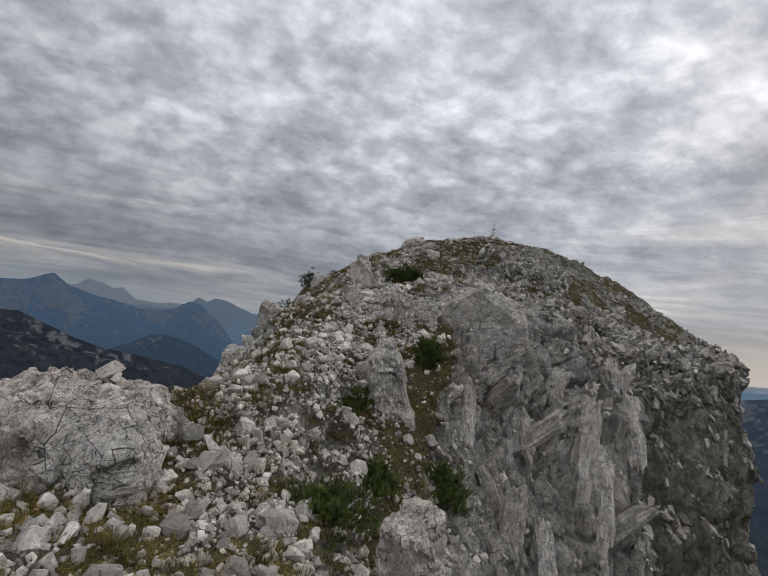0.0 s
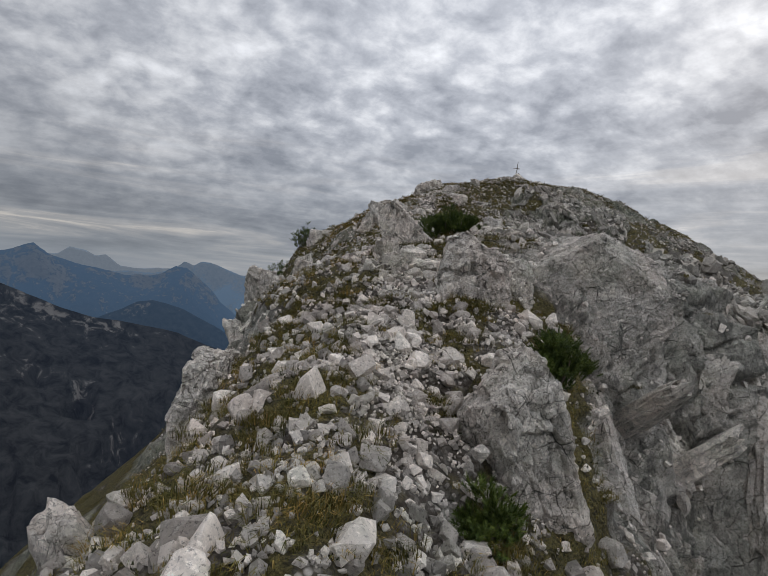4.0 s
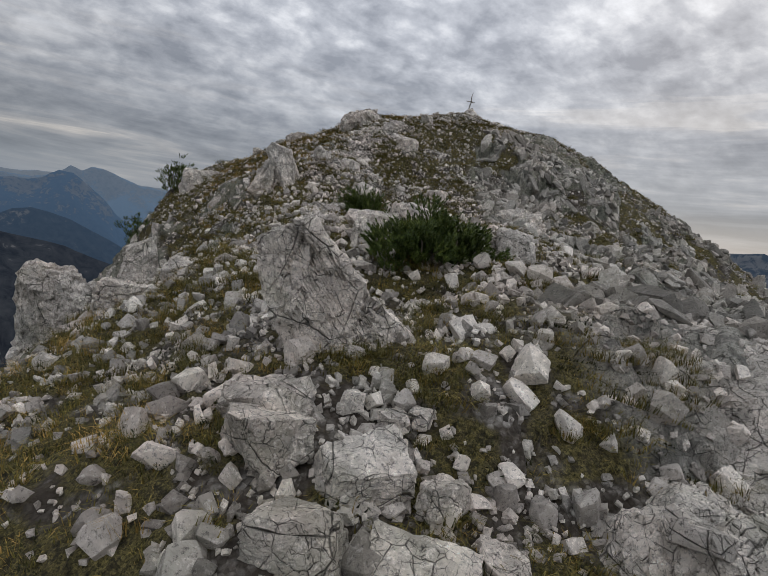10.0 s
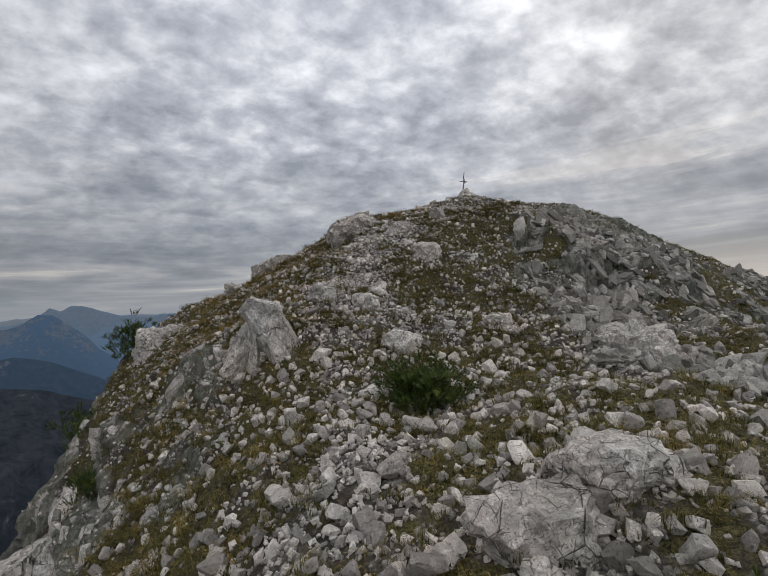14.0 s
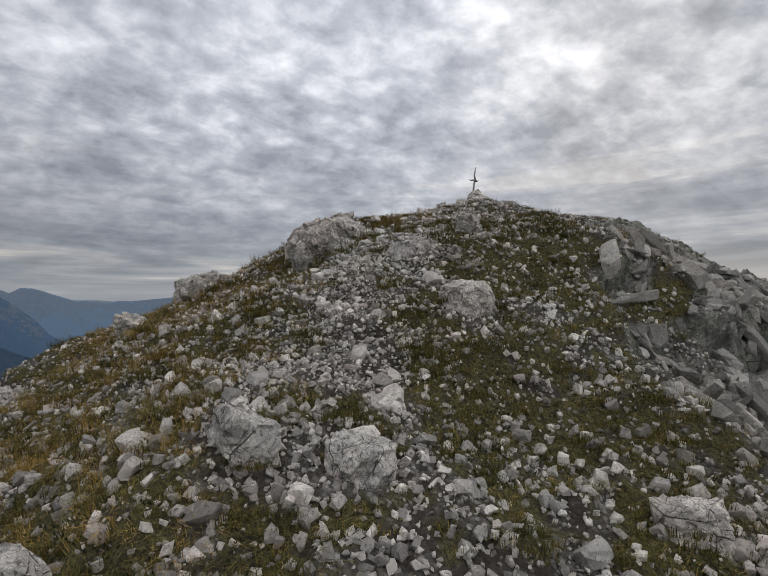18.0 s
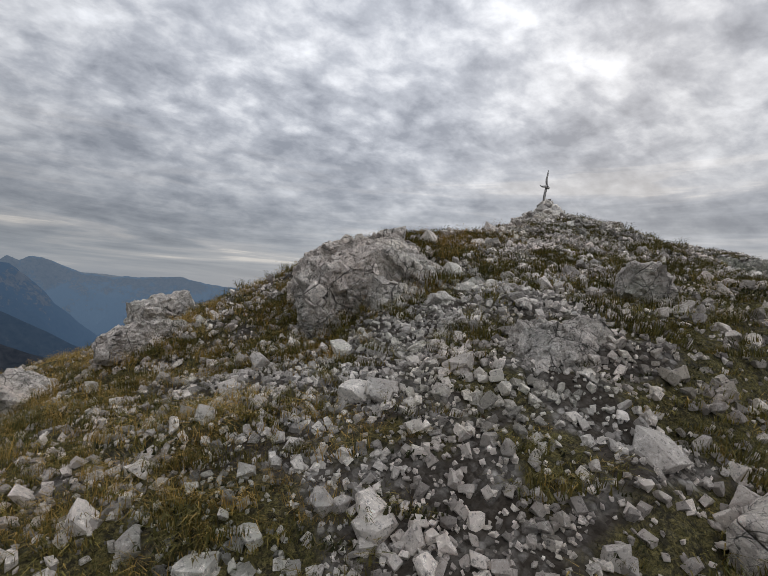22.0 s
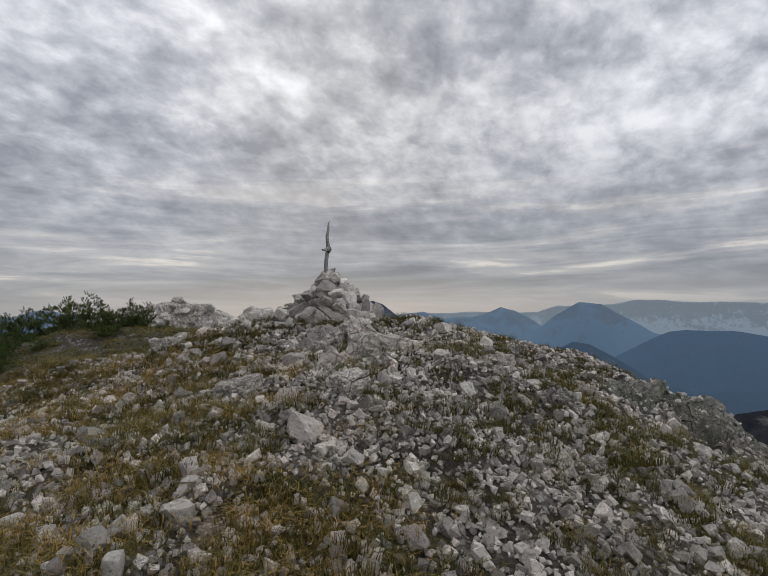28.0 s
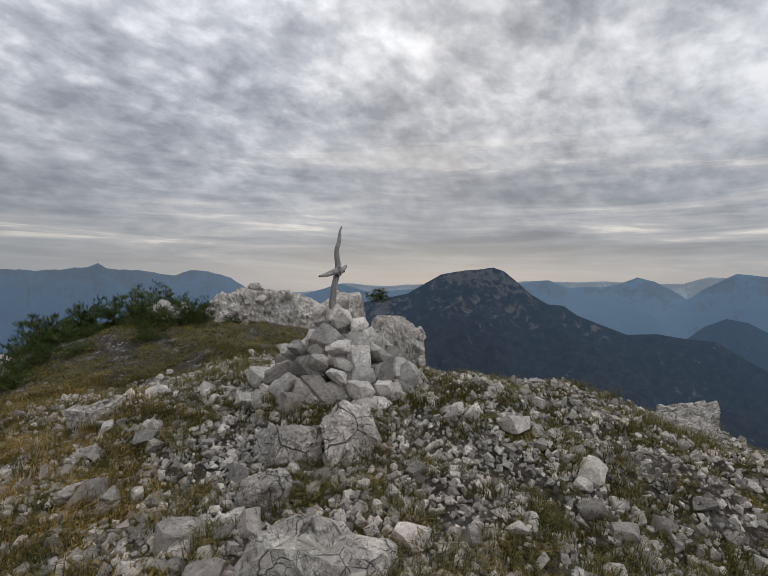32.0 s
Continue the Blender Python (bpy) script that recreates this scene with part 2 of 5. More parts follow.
def make_ground():
    m, n, p = material("ridge_ground")
    v = world_place(n)
    rock, h = limestone_nodes(n, v, True)
    attr = n.add("ShaderNodeAttribute")
    attr.attribute_name = "turf"
    turf = attr.outputs["Fac"]
    bare = n.add("ShaderNodeAttribute")
    bare.attribute_name = "rock"
    # gravel and small scree in dark earth
    g1 = n.voronoi(v, 26.0)
    g2 = n.voronoi(v, 60.0)
    gc = n.ramp(g1.outputs["Color"], [(0.1, (0.045, 0.040, 0.034)), (0.5, (0.135, 0.122, 0.106)), (0.9, (0.46, 0.43, 0.39))])
    gc2 = n.ramp(g2.outputs["Color"], [(0.1, (0.026, 0.021, 0.016)), (0.9, (0.20, 0.178, 0.152))])
    edge = n.ramp(g1.outputs["Distance"], [(0.45, 0.0), (0.72, 1.0)])
    gravel = n.mix(edge, gc, gc2)
    earth = n.mix(n.noise(v, 3.0, 5), (0.018, 0.014, 0.010), (0.06, 0.046, 0.033))
    gravel = n.mix(n.ramp(n.noise(v, 4.0, 6, 0.7), [(0.38, 0.0), (0.54, 0.9)]), gravel, earth)
    grass = n.mix(n.noise(v, 2.2, 5), (0.042, 0.042, 0.014), (0.125, 0.100, 0.036))
    grass = n.mix(n.ramp(n.noise(v, 9.0, 5), [(0.45, 0.0), (0.7, 0.8)]), grass, earth)
    blade = n.noise(v, 85.0, 4, 0.7, 0.8)
    grass = n.mix(n.ramp(blade, [(0.50, 0.0), (0.62, 0.8)]), grass, (0.20, 0.165, 0.06))
    # dark gaps between the blades, painted into the turf colour by noise
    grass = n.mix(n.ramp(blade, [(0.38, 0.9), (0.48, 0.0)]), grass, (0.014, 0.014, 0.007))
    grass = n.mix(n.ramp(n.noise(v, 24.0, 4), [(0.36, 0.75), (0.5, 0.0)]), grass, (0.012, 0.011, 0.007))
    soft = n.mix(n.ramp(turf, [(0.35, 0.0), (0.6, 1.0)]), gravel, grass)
    rmix = n.ramp(bare.outputs["Fac"], [(0.35, 0.0), (0.6, 1.0)])
    rock = n.mix(n.ramp(n.noise(v, 0.45, 4), [(0.4, 0.15), (0.6, 0.85)]), n.mix(1.0, rock, (1.30, 1.27, 1.23), "MULTIPLY"), n.mix(1.0, rock, (0.88, 0.90, 0.84), "MULTIPLY"))
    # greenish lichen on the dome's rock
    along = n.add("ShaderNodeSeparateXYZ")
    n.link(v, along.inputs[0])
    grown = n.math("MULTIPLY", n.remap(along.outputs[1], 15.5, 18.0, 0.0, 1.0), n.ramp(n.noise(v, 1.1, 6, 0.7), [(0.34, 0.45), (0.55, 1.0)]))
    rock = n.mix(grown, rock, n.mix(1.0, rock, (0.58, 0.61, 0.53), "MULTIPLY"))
    tall = n.add("ShaderNodeMapping")
    tall.inputs["Scale"].default_value = (1.0, 1.0, 0.28)
    tall.inputs["Rotation"].default_value = (0.1, -0.22, 0.0)
    n.link(v, tall.inputs[0])
    streak = n.noise(tall.outputs[0], 3.2, 9, 0.72, 0.3)
    rock = n.mix(n.ramp(streak, [(0.40, 0.65), (0.49, 0.0)]), rock, (0.085, 0.085, 0.077))
    h = n.math("ADD", h, n.math("MULTIPLY", streak, 3.0))
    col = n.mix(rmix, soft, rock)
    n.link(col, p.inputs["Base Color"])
    gh = n.math("SUBTRACT", 1.0, g1.outputs["Distance"])
    gh = n.math("ADD", n.math("MULTIPLY", gh, 0.6), n.math("MULTIPLY", n.noise(v, 40.0, 4), 0.5))
    hm = n.mix(rmix, gh, h)
    n.link(n.bump(hm, 1.0, 0.045), p.inputs["Normal"])
    return m


def make_leafy(name, stops, rough=0.8):
    m, n, p = material(name)
    rnd = n.add("ShaderNodeNewGeometry").outputs["Random Per Island"]
    n1 = n.noise(world_place(n), 6.0, 6)
    f = n.math("ADD", n.math("MULTIPLY", rnd, 0.55), n.remap(n1, 0.3, 0.7, 0.0, 0.45))
    n.link(n.ramp(f, stops), p.inputs["Base Color"])
    p.inputs["Roughness"].default_value = rough
    return m


def make_wood(name, lo, hi):
    m, n, p = material(name)
    co = n.add("ShaderNodeTexCoord").outputs["Object"]
    mp = n.add("ShaderNodeMapping")
    mp.inputs["Scale"].default_value = (40, 40, 4)
    n.link(co, mp.inputs[0])
    g = n.noise(mp.outputs[0], 1.0, 6, 0.65, 0.6)
    n.link(n.mix(n.remap(g, 0.3, 0.7, 0, 1), lo, hi), p.inputs["Base Color"])
    n.link(n.bump(g, 0.6, 0.006), p.inputs["Normal"])
    return m


def make_mountain():
    """Forest and crags; the haze between is painted as glow, growing with distance."""
    m, n, p = material("distant_mountain_haze")
    g = n.add("ShaderNodeNewGeometry")
    v = g.outputs["Position"]
    sep = n.add("ShaderNodeSeparateXYZ")
    n.link(g.outputs["Normal"], sep.inputs[0])
    big = n.noise(v, 0.006, 8, 0.62)
    small = n.noise(v, 0.035, 8, 0.68, 0.6)
    forest = n.mix(n.remap(small, 0.35, 0.65, 0.0, 1.0), (0.008, 0.010, 0.011), (0.048, 0.05, 0.05))
    crag = n.mix(small, (0.03, 0.03, 0.03), (0.26, 0.25, 0.24))
    zs = n.add("ShaderNodeSeparateXYZ")
    n.link(v, zs.inputs[0])
    bare = n.math("SUBTRACT", n.math("ADD", n.math("MULTIPLY", big, 0.7), n.math("MULTIPLY", small, 0.8)), n.math("MULTIPLY", sep.outputs[2], 0.30))
    bare = n.math("ADD", bare, n.remap(zs.outputs[2], -260.0, 50.0, -0.15, 0.12))
    bald = n.ramp(bare, [(0.565, 0.0), (0.645, 0.9)])
    col = n.mix(bald, forest, crag)
    n.link(col, p.inputs["Base Color"])
    p.inputs["Roughness"].default_value = 1.0
    p.inputs["Specular IOR Level"].default_value = 0.0
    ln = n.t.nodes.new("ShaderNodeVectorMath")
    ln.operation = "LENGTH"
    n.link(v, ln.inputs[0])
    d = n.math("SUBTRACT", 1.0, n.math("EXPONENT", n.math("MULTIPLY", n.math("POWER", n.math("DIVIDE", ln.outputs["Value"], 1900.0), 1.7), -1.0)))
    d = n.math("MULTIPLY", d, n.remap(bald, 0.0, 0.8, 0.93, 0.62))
    # bluish emission painted over the slopes in place of hazy daylight
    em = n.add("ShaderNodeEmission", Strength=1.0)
    haze_glow = n.ramp(n.math("DIVIDE", ln.outputs["Value"], 5000.0), [(0.2, (0.022, 0.026, 0.040)), (0.44, (0.036, 0.060, 0.098)), (0.62, (0.055, 0.094, 0.155)), (0.82, (0.095, 0.145, 0.215)), (0.96, (0.170, 0.212, 0.268))])
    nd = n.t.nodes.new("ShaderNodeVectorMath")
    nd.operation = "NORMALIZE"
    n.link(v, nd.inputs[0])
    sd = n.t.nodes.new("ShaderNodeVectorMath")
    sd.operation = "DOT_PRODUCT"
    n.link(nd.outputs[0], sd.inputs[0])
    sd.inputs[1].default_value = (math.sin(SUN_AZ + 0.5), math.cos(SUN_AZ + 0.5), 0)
    # this haze glow is painted brighter and warmer near the sun's side
    haze_glow = n.mix(n.remap(sd.outputs["Value"], 0.4, 1.0, 0.0, 0.7), haze_glow, n.mix(1.0, haze_glow, (1.7, 1.65, 1.55), "MULTIPLY"))
    n.link(haze_glow, em.inputs["Color"])
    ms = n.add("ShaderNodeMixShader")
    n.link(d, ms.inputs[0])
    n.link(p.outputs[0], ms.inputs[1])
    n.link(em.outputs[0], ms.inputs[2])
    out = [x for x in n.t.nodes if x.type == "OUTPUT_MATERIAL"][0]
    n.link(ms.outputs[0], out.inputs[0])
    return m


def make_plain(name, c, rough):
    m, n, p = material(name)
    f = n.noise(world_place(n), 0.02, 6, 0.7)
    n.link(n.mix(f, tuple(x * 0.6 for x in c), tuple(min(1, x * 1.4) for x in c)), p.inputs["Base Color"])
    p.inputs["Roughness"].default_value = rough
    return m


LIME = make_limestone("limestone", 0.56, 1.12, 1.9, 0.016, (1.04, 1.0, 0.955))
OUTCROP = make_limestone("jointed_limestone", 1.2, 1.5, 1.8, 0.03, (1.03, 1.0, 0.965), True)
LICHENED = make_limestone("lichened_limestone", 0.34, 0.66, 1.2, 0.02, (1.02, 1.0, 0.94))
GROUND = make_ground()
GRASS = make_leafy("dry_alpine_grass", [(0.0, (0.045, 0.047, 0.012)), (0.3, (0.115, 0.105, 0.024)), (0.6, (0.22, 0.175, 0.045)), (0.85, (0.38, 0.245, 0.065)), (1.0, (0.52, 0.37, 0.14))])
HERB = make_leafy("low_herbs", [(0.0, (0.012, 0.014, 0.005)), (0.4, (0.028, 0.030, 0.010)), (0.8, (0.055, 0.048, 0.015)), (1.0, (0.10, 0.05, 0.025))])
GOLD = make_leafy("golden_grass", [(0.0, (0.09, 0.068, 0.016)), (0.35, (0.23, 0.150, 0.036)), (0.7, (0.40, 0.25, 0.065)), (1.0, (0.58, 0.40, 0.15))])
HEATH = make_leafy("brown_heath", [(0.0, (0.022, 0.024, 0.006)), (0.35, (0.068, 0.066, 0.014)), (0.7, (0.155, 0.118, 0.030)), (1.0, (0.32, 0.20, 0.06))])
NEEDLE = make_leafy("pine_needles", [(0.0, (0.014, 0.026, 0.006)), (0.45, (0.056, 0.086, 0.016)), (0.8, (0.135, 0.170, 0.030)), (1.0, (0.26, 0.27, 0.055))], 0.6)
BARK = make_wood("pine_bark", (0.07, 0.055, 0.042), (0.20, 0.165, 0.13))
DRIFT = make_wood("weathered_wood", (0.16, 0.15, 0.14), (0.42, 0.40, 0.375))
PEAK = make_mountain()
GRAVELBED = make_plain("river_gravel", (0.42, 0.43, 0.44), 0.8)


# ---------------------------------------------------------------- noise and mesh helpers
def hashed(i, j, k, salt):
    h = (i.astype(np.int64) * 374761393 + j.astype(np.int64) * 668265263 + k.astype(np.int64) * 2147483647 + salt * 974711) & 0xFFFFFFFF
    h = ((h ^ (h >> 13)) * 1274126177) & 0xFFFFFFFF
    h = ((h ^ (h >> 16)) * 2246822519) & 0xFFFFFFFF
    return ((h ^ (h >> 15)) & 0xFFFFFF) / 16777216.0


def vnoise(p, salt=0):
    q = np.floor(p).astype(np.int64)
    f = p - q
    f = f * f * (3 - 2 * f)
    r = 0.0
    for a in (0, 1):
        for b in (0, 1):
            for c in (0, 1):
                w = (f[:, 0] if a else 1 - f[:, 0]) * (f[:, 1] if b else 1 - f[:, 1]) * (f[:, 2] if c else 1 - f[:, 2])
                r = r + w * hashed(q[:, 0] + a, q[:, 1] + b, q[:, 2] + c, salt)
    return r * 2 - 1


def fbm(p, octaves=4, salt=0, gain=0.5):
    r, a = 0.0, 1.0
    for o in range(octaves):
        r = r + a * vnoise(p * 2.03 ** o + o * 7.3, salt + o)
        a *= gain
    return r


def ridged(p, octaves=4, salt=0):
    r, a = 0.0, 1.0
    for o in range(octaves):
        r = r + a * (1 - 2 * np.abs(vnoise(p * 2.1 ** o + o * 3.1, salt + o)))
        a *= 0.5
    return r


def facets(p, salt=0):
    """Broken, blocky relief: each cell of space has its own tilted plane. Also the nearness to a joint."""
    q = np.floor(p).astype(np.int64)
    best = np.full(len(p), 9e9)
    second = best.copy()
    val = np.zeros(len(p))
    for a in (-1, 0, 1):
        for b in (-1, 0, 1):
            for c in (-1, 0, 1):
                i, j, k = q[:, 0] + a, q[:, 1] + b, q[:, 2] + c
                s = np.stack([i + hashed(i, j, k, salt + 1), j + hashed(i, j, k, salt + 2), k + hashed(i, j, k, salt + 3)], 1)
                dv = p - s
                d = (dv * dv).sum(1)
                tilt = np.stack([hashed(i, j, k, salt + 4), hashed(i, j, k, salt + 5), hashed(i, j, k, salt + 6)], 1) * 2 - 1
                v = (tilt * dv).sum(1) * 0.9 + (hashed(i, j, k, salt + 7) - 0.5)
                near = d < best
                second = np.where(near, best, np.minimum(second, d))
                val = np.where(near, v, val)
                best = np.where(near, d, best)
    return val, np.sqrt(second) - np.sqrt(best)


def mesh_np(name, verts, faces, mat, smooth=False):
    me = bpy.data.meshes.new(name)
    verts, faces = np.asarray(verts, np.float32), np.asarray(faces, np.int32)
    k = faces.shape[1]
    me.vertices.add(len(verts))
    me.vertices.foreach_set("co", verts.ravel())
    me.loops.add(faces.size)
    me.loops.foreach_set("vertex_index", faces.ravel())
    me.polygons.add(len(faces))
    me.polygons.foreach_set("loop_start", np.arange(0, faces.size, k, dtype=np.int32))
    me.polygons.foreach_set("use_smooth", np.full(len(faces), smooth, dtype=bool))
    me.update(calc_edges=True)
    me.validate()
    me.materials.append(mat)
    return me


def part(name, me, parent, label=""):
    ob = new(name, me)
    ob.parent = parent
    return tagged(ob, label)


def grid_faces(rows, cols):
    a = np.arange(rows * cols).reshape(rows, cols)
    return np.stack([a[:-1, :-1], a[:-1, 1:], a[1:, 1:], a[1:, :-1]], -1).reshape(-1, 4)


def random_turns(n, rng):
    q = rng.normal(size=(n, 4))
    q /= np.linalg.norm(q, axis=1)[:, None]
    w, x, y, z = q.T
    return np.stack([1 - 2 * (y * y + z * z), 2 * (x * y - z * w), 2 * (x * z + y * w), 2 * (x * y + z * w), 1 - 2 * (x * x + z * z), 2 * (y * z - x * w),
                     2 * (x * z - y * w), 2 * (y * z + x * w), 1 - 2 * (x * x + y * y)], 1).reshape(n, 3, 3)


def spun(n, rng, lean=0.2):
    """Turns about the upright, with a slight lean."""
    a = rng.uniform(0, 2 * np.pi, n)
    lx, ly = rng.normal(0, lean, n), rng.normal(0, lean, n)
    c, s, o, z = np.cos(a), np.sin(a), np.ones(n), np.zeros(n)
    spin = np.stack([c, -s, z, s, c, z, z, z, o], 1).reshape(n, 3, 3)
    tip = np.stack([o, z, lx, z, o, ly, -lx, -ly, o], 1).reshape(n, 3, 3)
    return tip @ spin


def scattered(verts, faces, places, turns, sizes):
    """Copies of one small mesh as arrays; sizes (n,) or (n, 3)."""
    sizes = sizes[:, None] if sizes.ndim == 1 else sizes
    v = np.einsum("nij,nkj->nki", turns, verts[None] * sizes[:, None, :]) + places[:, None, :]
    f = faces[None] + (np.arange(len(places)) * len(verts))[:, None, None]
    return v.reshape(-1, 3), f.reshape(-1, faces.shape[1])


SPHERES = {}


def icosphere(level):
    if level not in SPHERES:
        bm = bmesh.new()
        bmesh.ops.create_icosphere(bm, subdivisions=level, radius=1)
        v = np.array([x.co[:] for x in bm.verts])
        f = np.array([[x.index for x in face.verts] for face in bm.faces])
        bm.free()
        SPHERES[level] = (v / np.linalg.norm(v, axis=1)[:, None], f)
    return SPHERES[level]


# ---------------------------------------------------------------- the ridge: cross-sections from west to east
SECTIONS = []


def section(y, *knots):
    SECTIONS.append((y, knots))


section(-12, (-16, -15), (-6, -5), (-3, -1.6), (-1.2, -0.9), (0.6, -0.9), (1.8, -1.6), (3, -4), (4.5, -8), (8, -18))
section(-2, (-16, -14), (-6, -4), (-2.8, -0.6), (-1, -0.15), (0.9, -0.15), (1.9, -0.8), (3, -3.5), (4.5, -8), (8, -17))
section(3, (-12, -16), (-4.5, -5), (-2.8, -0.29), (-1, 0.0), (0.7, 0.08), (1.6, -0.8), (2.5, -2.82), (4, -7), (7, -16))
section(6.5, (-12, -15), (-4.6, -4.5), (-3, 0.11), (-1.5, 0.58), (-0.2, 0.15), (0.8, -0.8), (1.7, -1.86), (3.2, -6), (6, -14))
section(8.6, (-12, -14), (-4, -4), (-2.4, 0.22), (-0.9, 1.12), (0, 0.05), (0.8, -1.0), (1.6, -1.4), (3.2, -5), (6, -13))
section(11, (-12, -14), (-3.6, -3), (-2.2, 0.77), (-1, 1.7), (0.2, 1.15), (0.95, 0.95), (1.9, -0.3), (3.4, -3.99), (6, -12))
section(13, (-12, -13), (-3.8, -2.4), (-2.3, 1.38), (-1, 2.1), (0.4, 2.3), (1.4, 1.62), (2.4, 0.35), (4, -1.97), (6.5, -11))
section(13.7, (-12.4, -12.6), (-4, -2.2), (-2.5, 1.54), (-1, 2.5), (0.4, 2.42), (1.4, 2), (2.6, 1.2), (4.2, -1.5), (6.6, -10.6))
section(14.4, (-12.7, -12.3), (-4.2, -2.1), (-2.6, 1.67), (-1, 2.75), (0.5, 2.65), (1.5, 2.75), (3.9, 2.3), (5, 0.38), (6.8, -10.3))
section(15, (-13, -12), (-4.4, -1.99), (-2.8, 1.82), (-1, 2.93), (0.6, 3.1), (1.5, 3.12), (4.3, 2.7), (5.3, 0.53), (7, -10))
section(18, (-14, -11), (-5, -1.57), (-3.1, 2.05), (-0.9, 3.4), (1.2, 3.8), (3.2, 3.74), (5.9, 2.9), (7.4, 0.79), (9, -10))
section(21, (-15, -10), (-5.6, -0.91), (-3.4, 1.7), (-1, 3.97), (1.2, 4.0), (3.6, 3.95), (8.5, 3.1), (11.5, 1.1), (13, -8.97))
section(24, (-14, -16), (-6.8, -2.87), (-3.5, 2.7), (-1, 5.15), (1.2, 5.3), (4.6, 4.85), (10, 3.8), (15, 2.0), (16.5, -7.85))
section(26, (-15, -15), (-7.4, -2.36), (-3.9, 3.3), (-1.2, 5.53), (1.2, 6.4), (4.4, 6.85), (9.5, 5.2), (15.5, 3.0), (17.5, -6.92))
section(28, (-15, -15), (-7.8, -1.98), (-4.3, 4.0), (-1.6, 5.64), (0.8, 6.72), (3.6, 7.3), (8.5, 6.6), (14.5, 4.4), (18.5, -5.98))
section(30, (-15, -14.99), (-8.2, -2.48), (-4.6, 4.35), (-1.4, 5.96), (1.8, 7.6), (4.6, 8.05), (9, 7.75), (14, 5.4), (19, -6))
section(32.5, (-14, -14), (-7.5, -2.15), (-3.6, 4.7), (-0.4, 6.7), (2.2, 7.55), (5.5, 8.45), (9, 8.05), (13.5, 6.6), (19, -6))
section(36, (-12, -13), (-5.5, -1), (-1.2, 4.9), (2.2, 7.0), (4.2, 7.85), (6.5, 8.05), (9, 7.5), (12.5, 4.5), (17, -8))
section(41, (-12, -13), (-5, -1.5), (0.0, 5.4), (3.4, 7.5), (6.0, 8.2), (8.5, 8.1), (11.5, 7.2), (14, 4), (18, -10))
section(46, (-16, -10), (-4, 0.5), (1, 5.4), (4, 7.2), (6.8, 8.1), (9.5, 8.1), (13, 7.3), (16, 3), (20, -12))
section(52, (-16, -14), (-4, -4), (1, 1.5), (4, 3.5), (6.5, 4.5), (9, 4.9), (12, 4), (15, -1), (19, -16))
section(60, (-16, -26), (-4, -16), (1, -11), (4, -9), (6.5, -8), (9, -8), (12, -9), (15, -13), (19, -26))


def trail_x(y):
    """The trodden line along the crest."""
    return np.interp(y, [-12, 3, 8, 12, 18, 24, 26.5, 29, 32], [0.4, 0.2, -0.8, -0.6, -0.6, 0.1, 0.9, 3.6, 5.0])


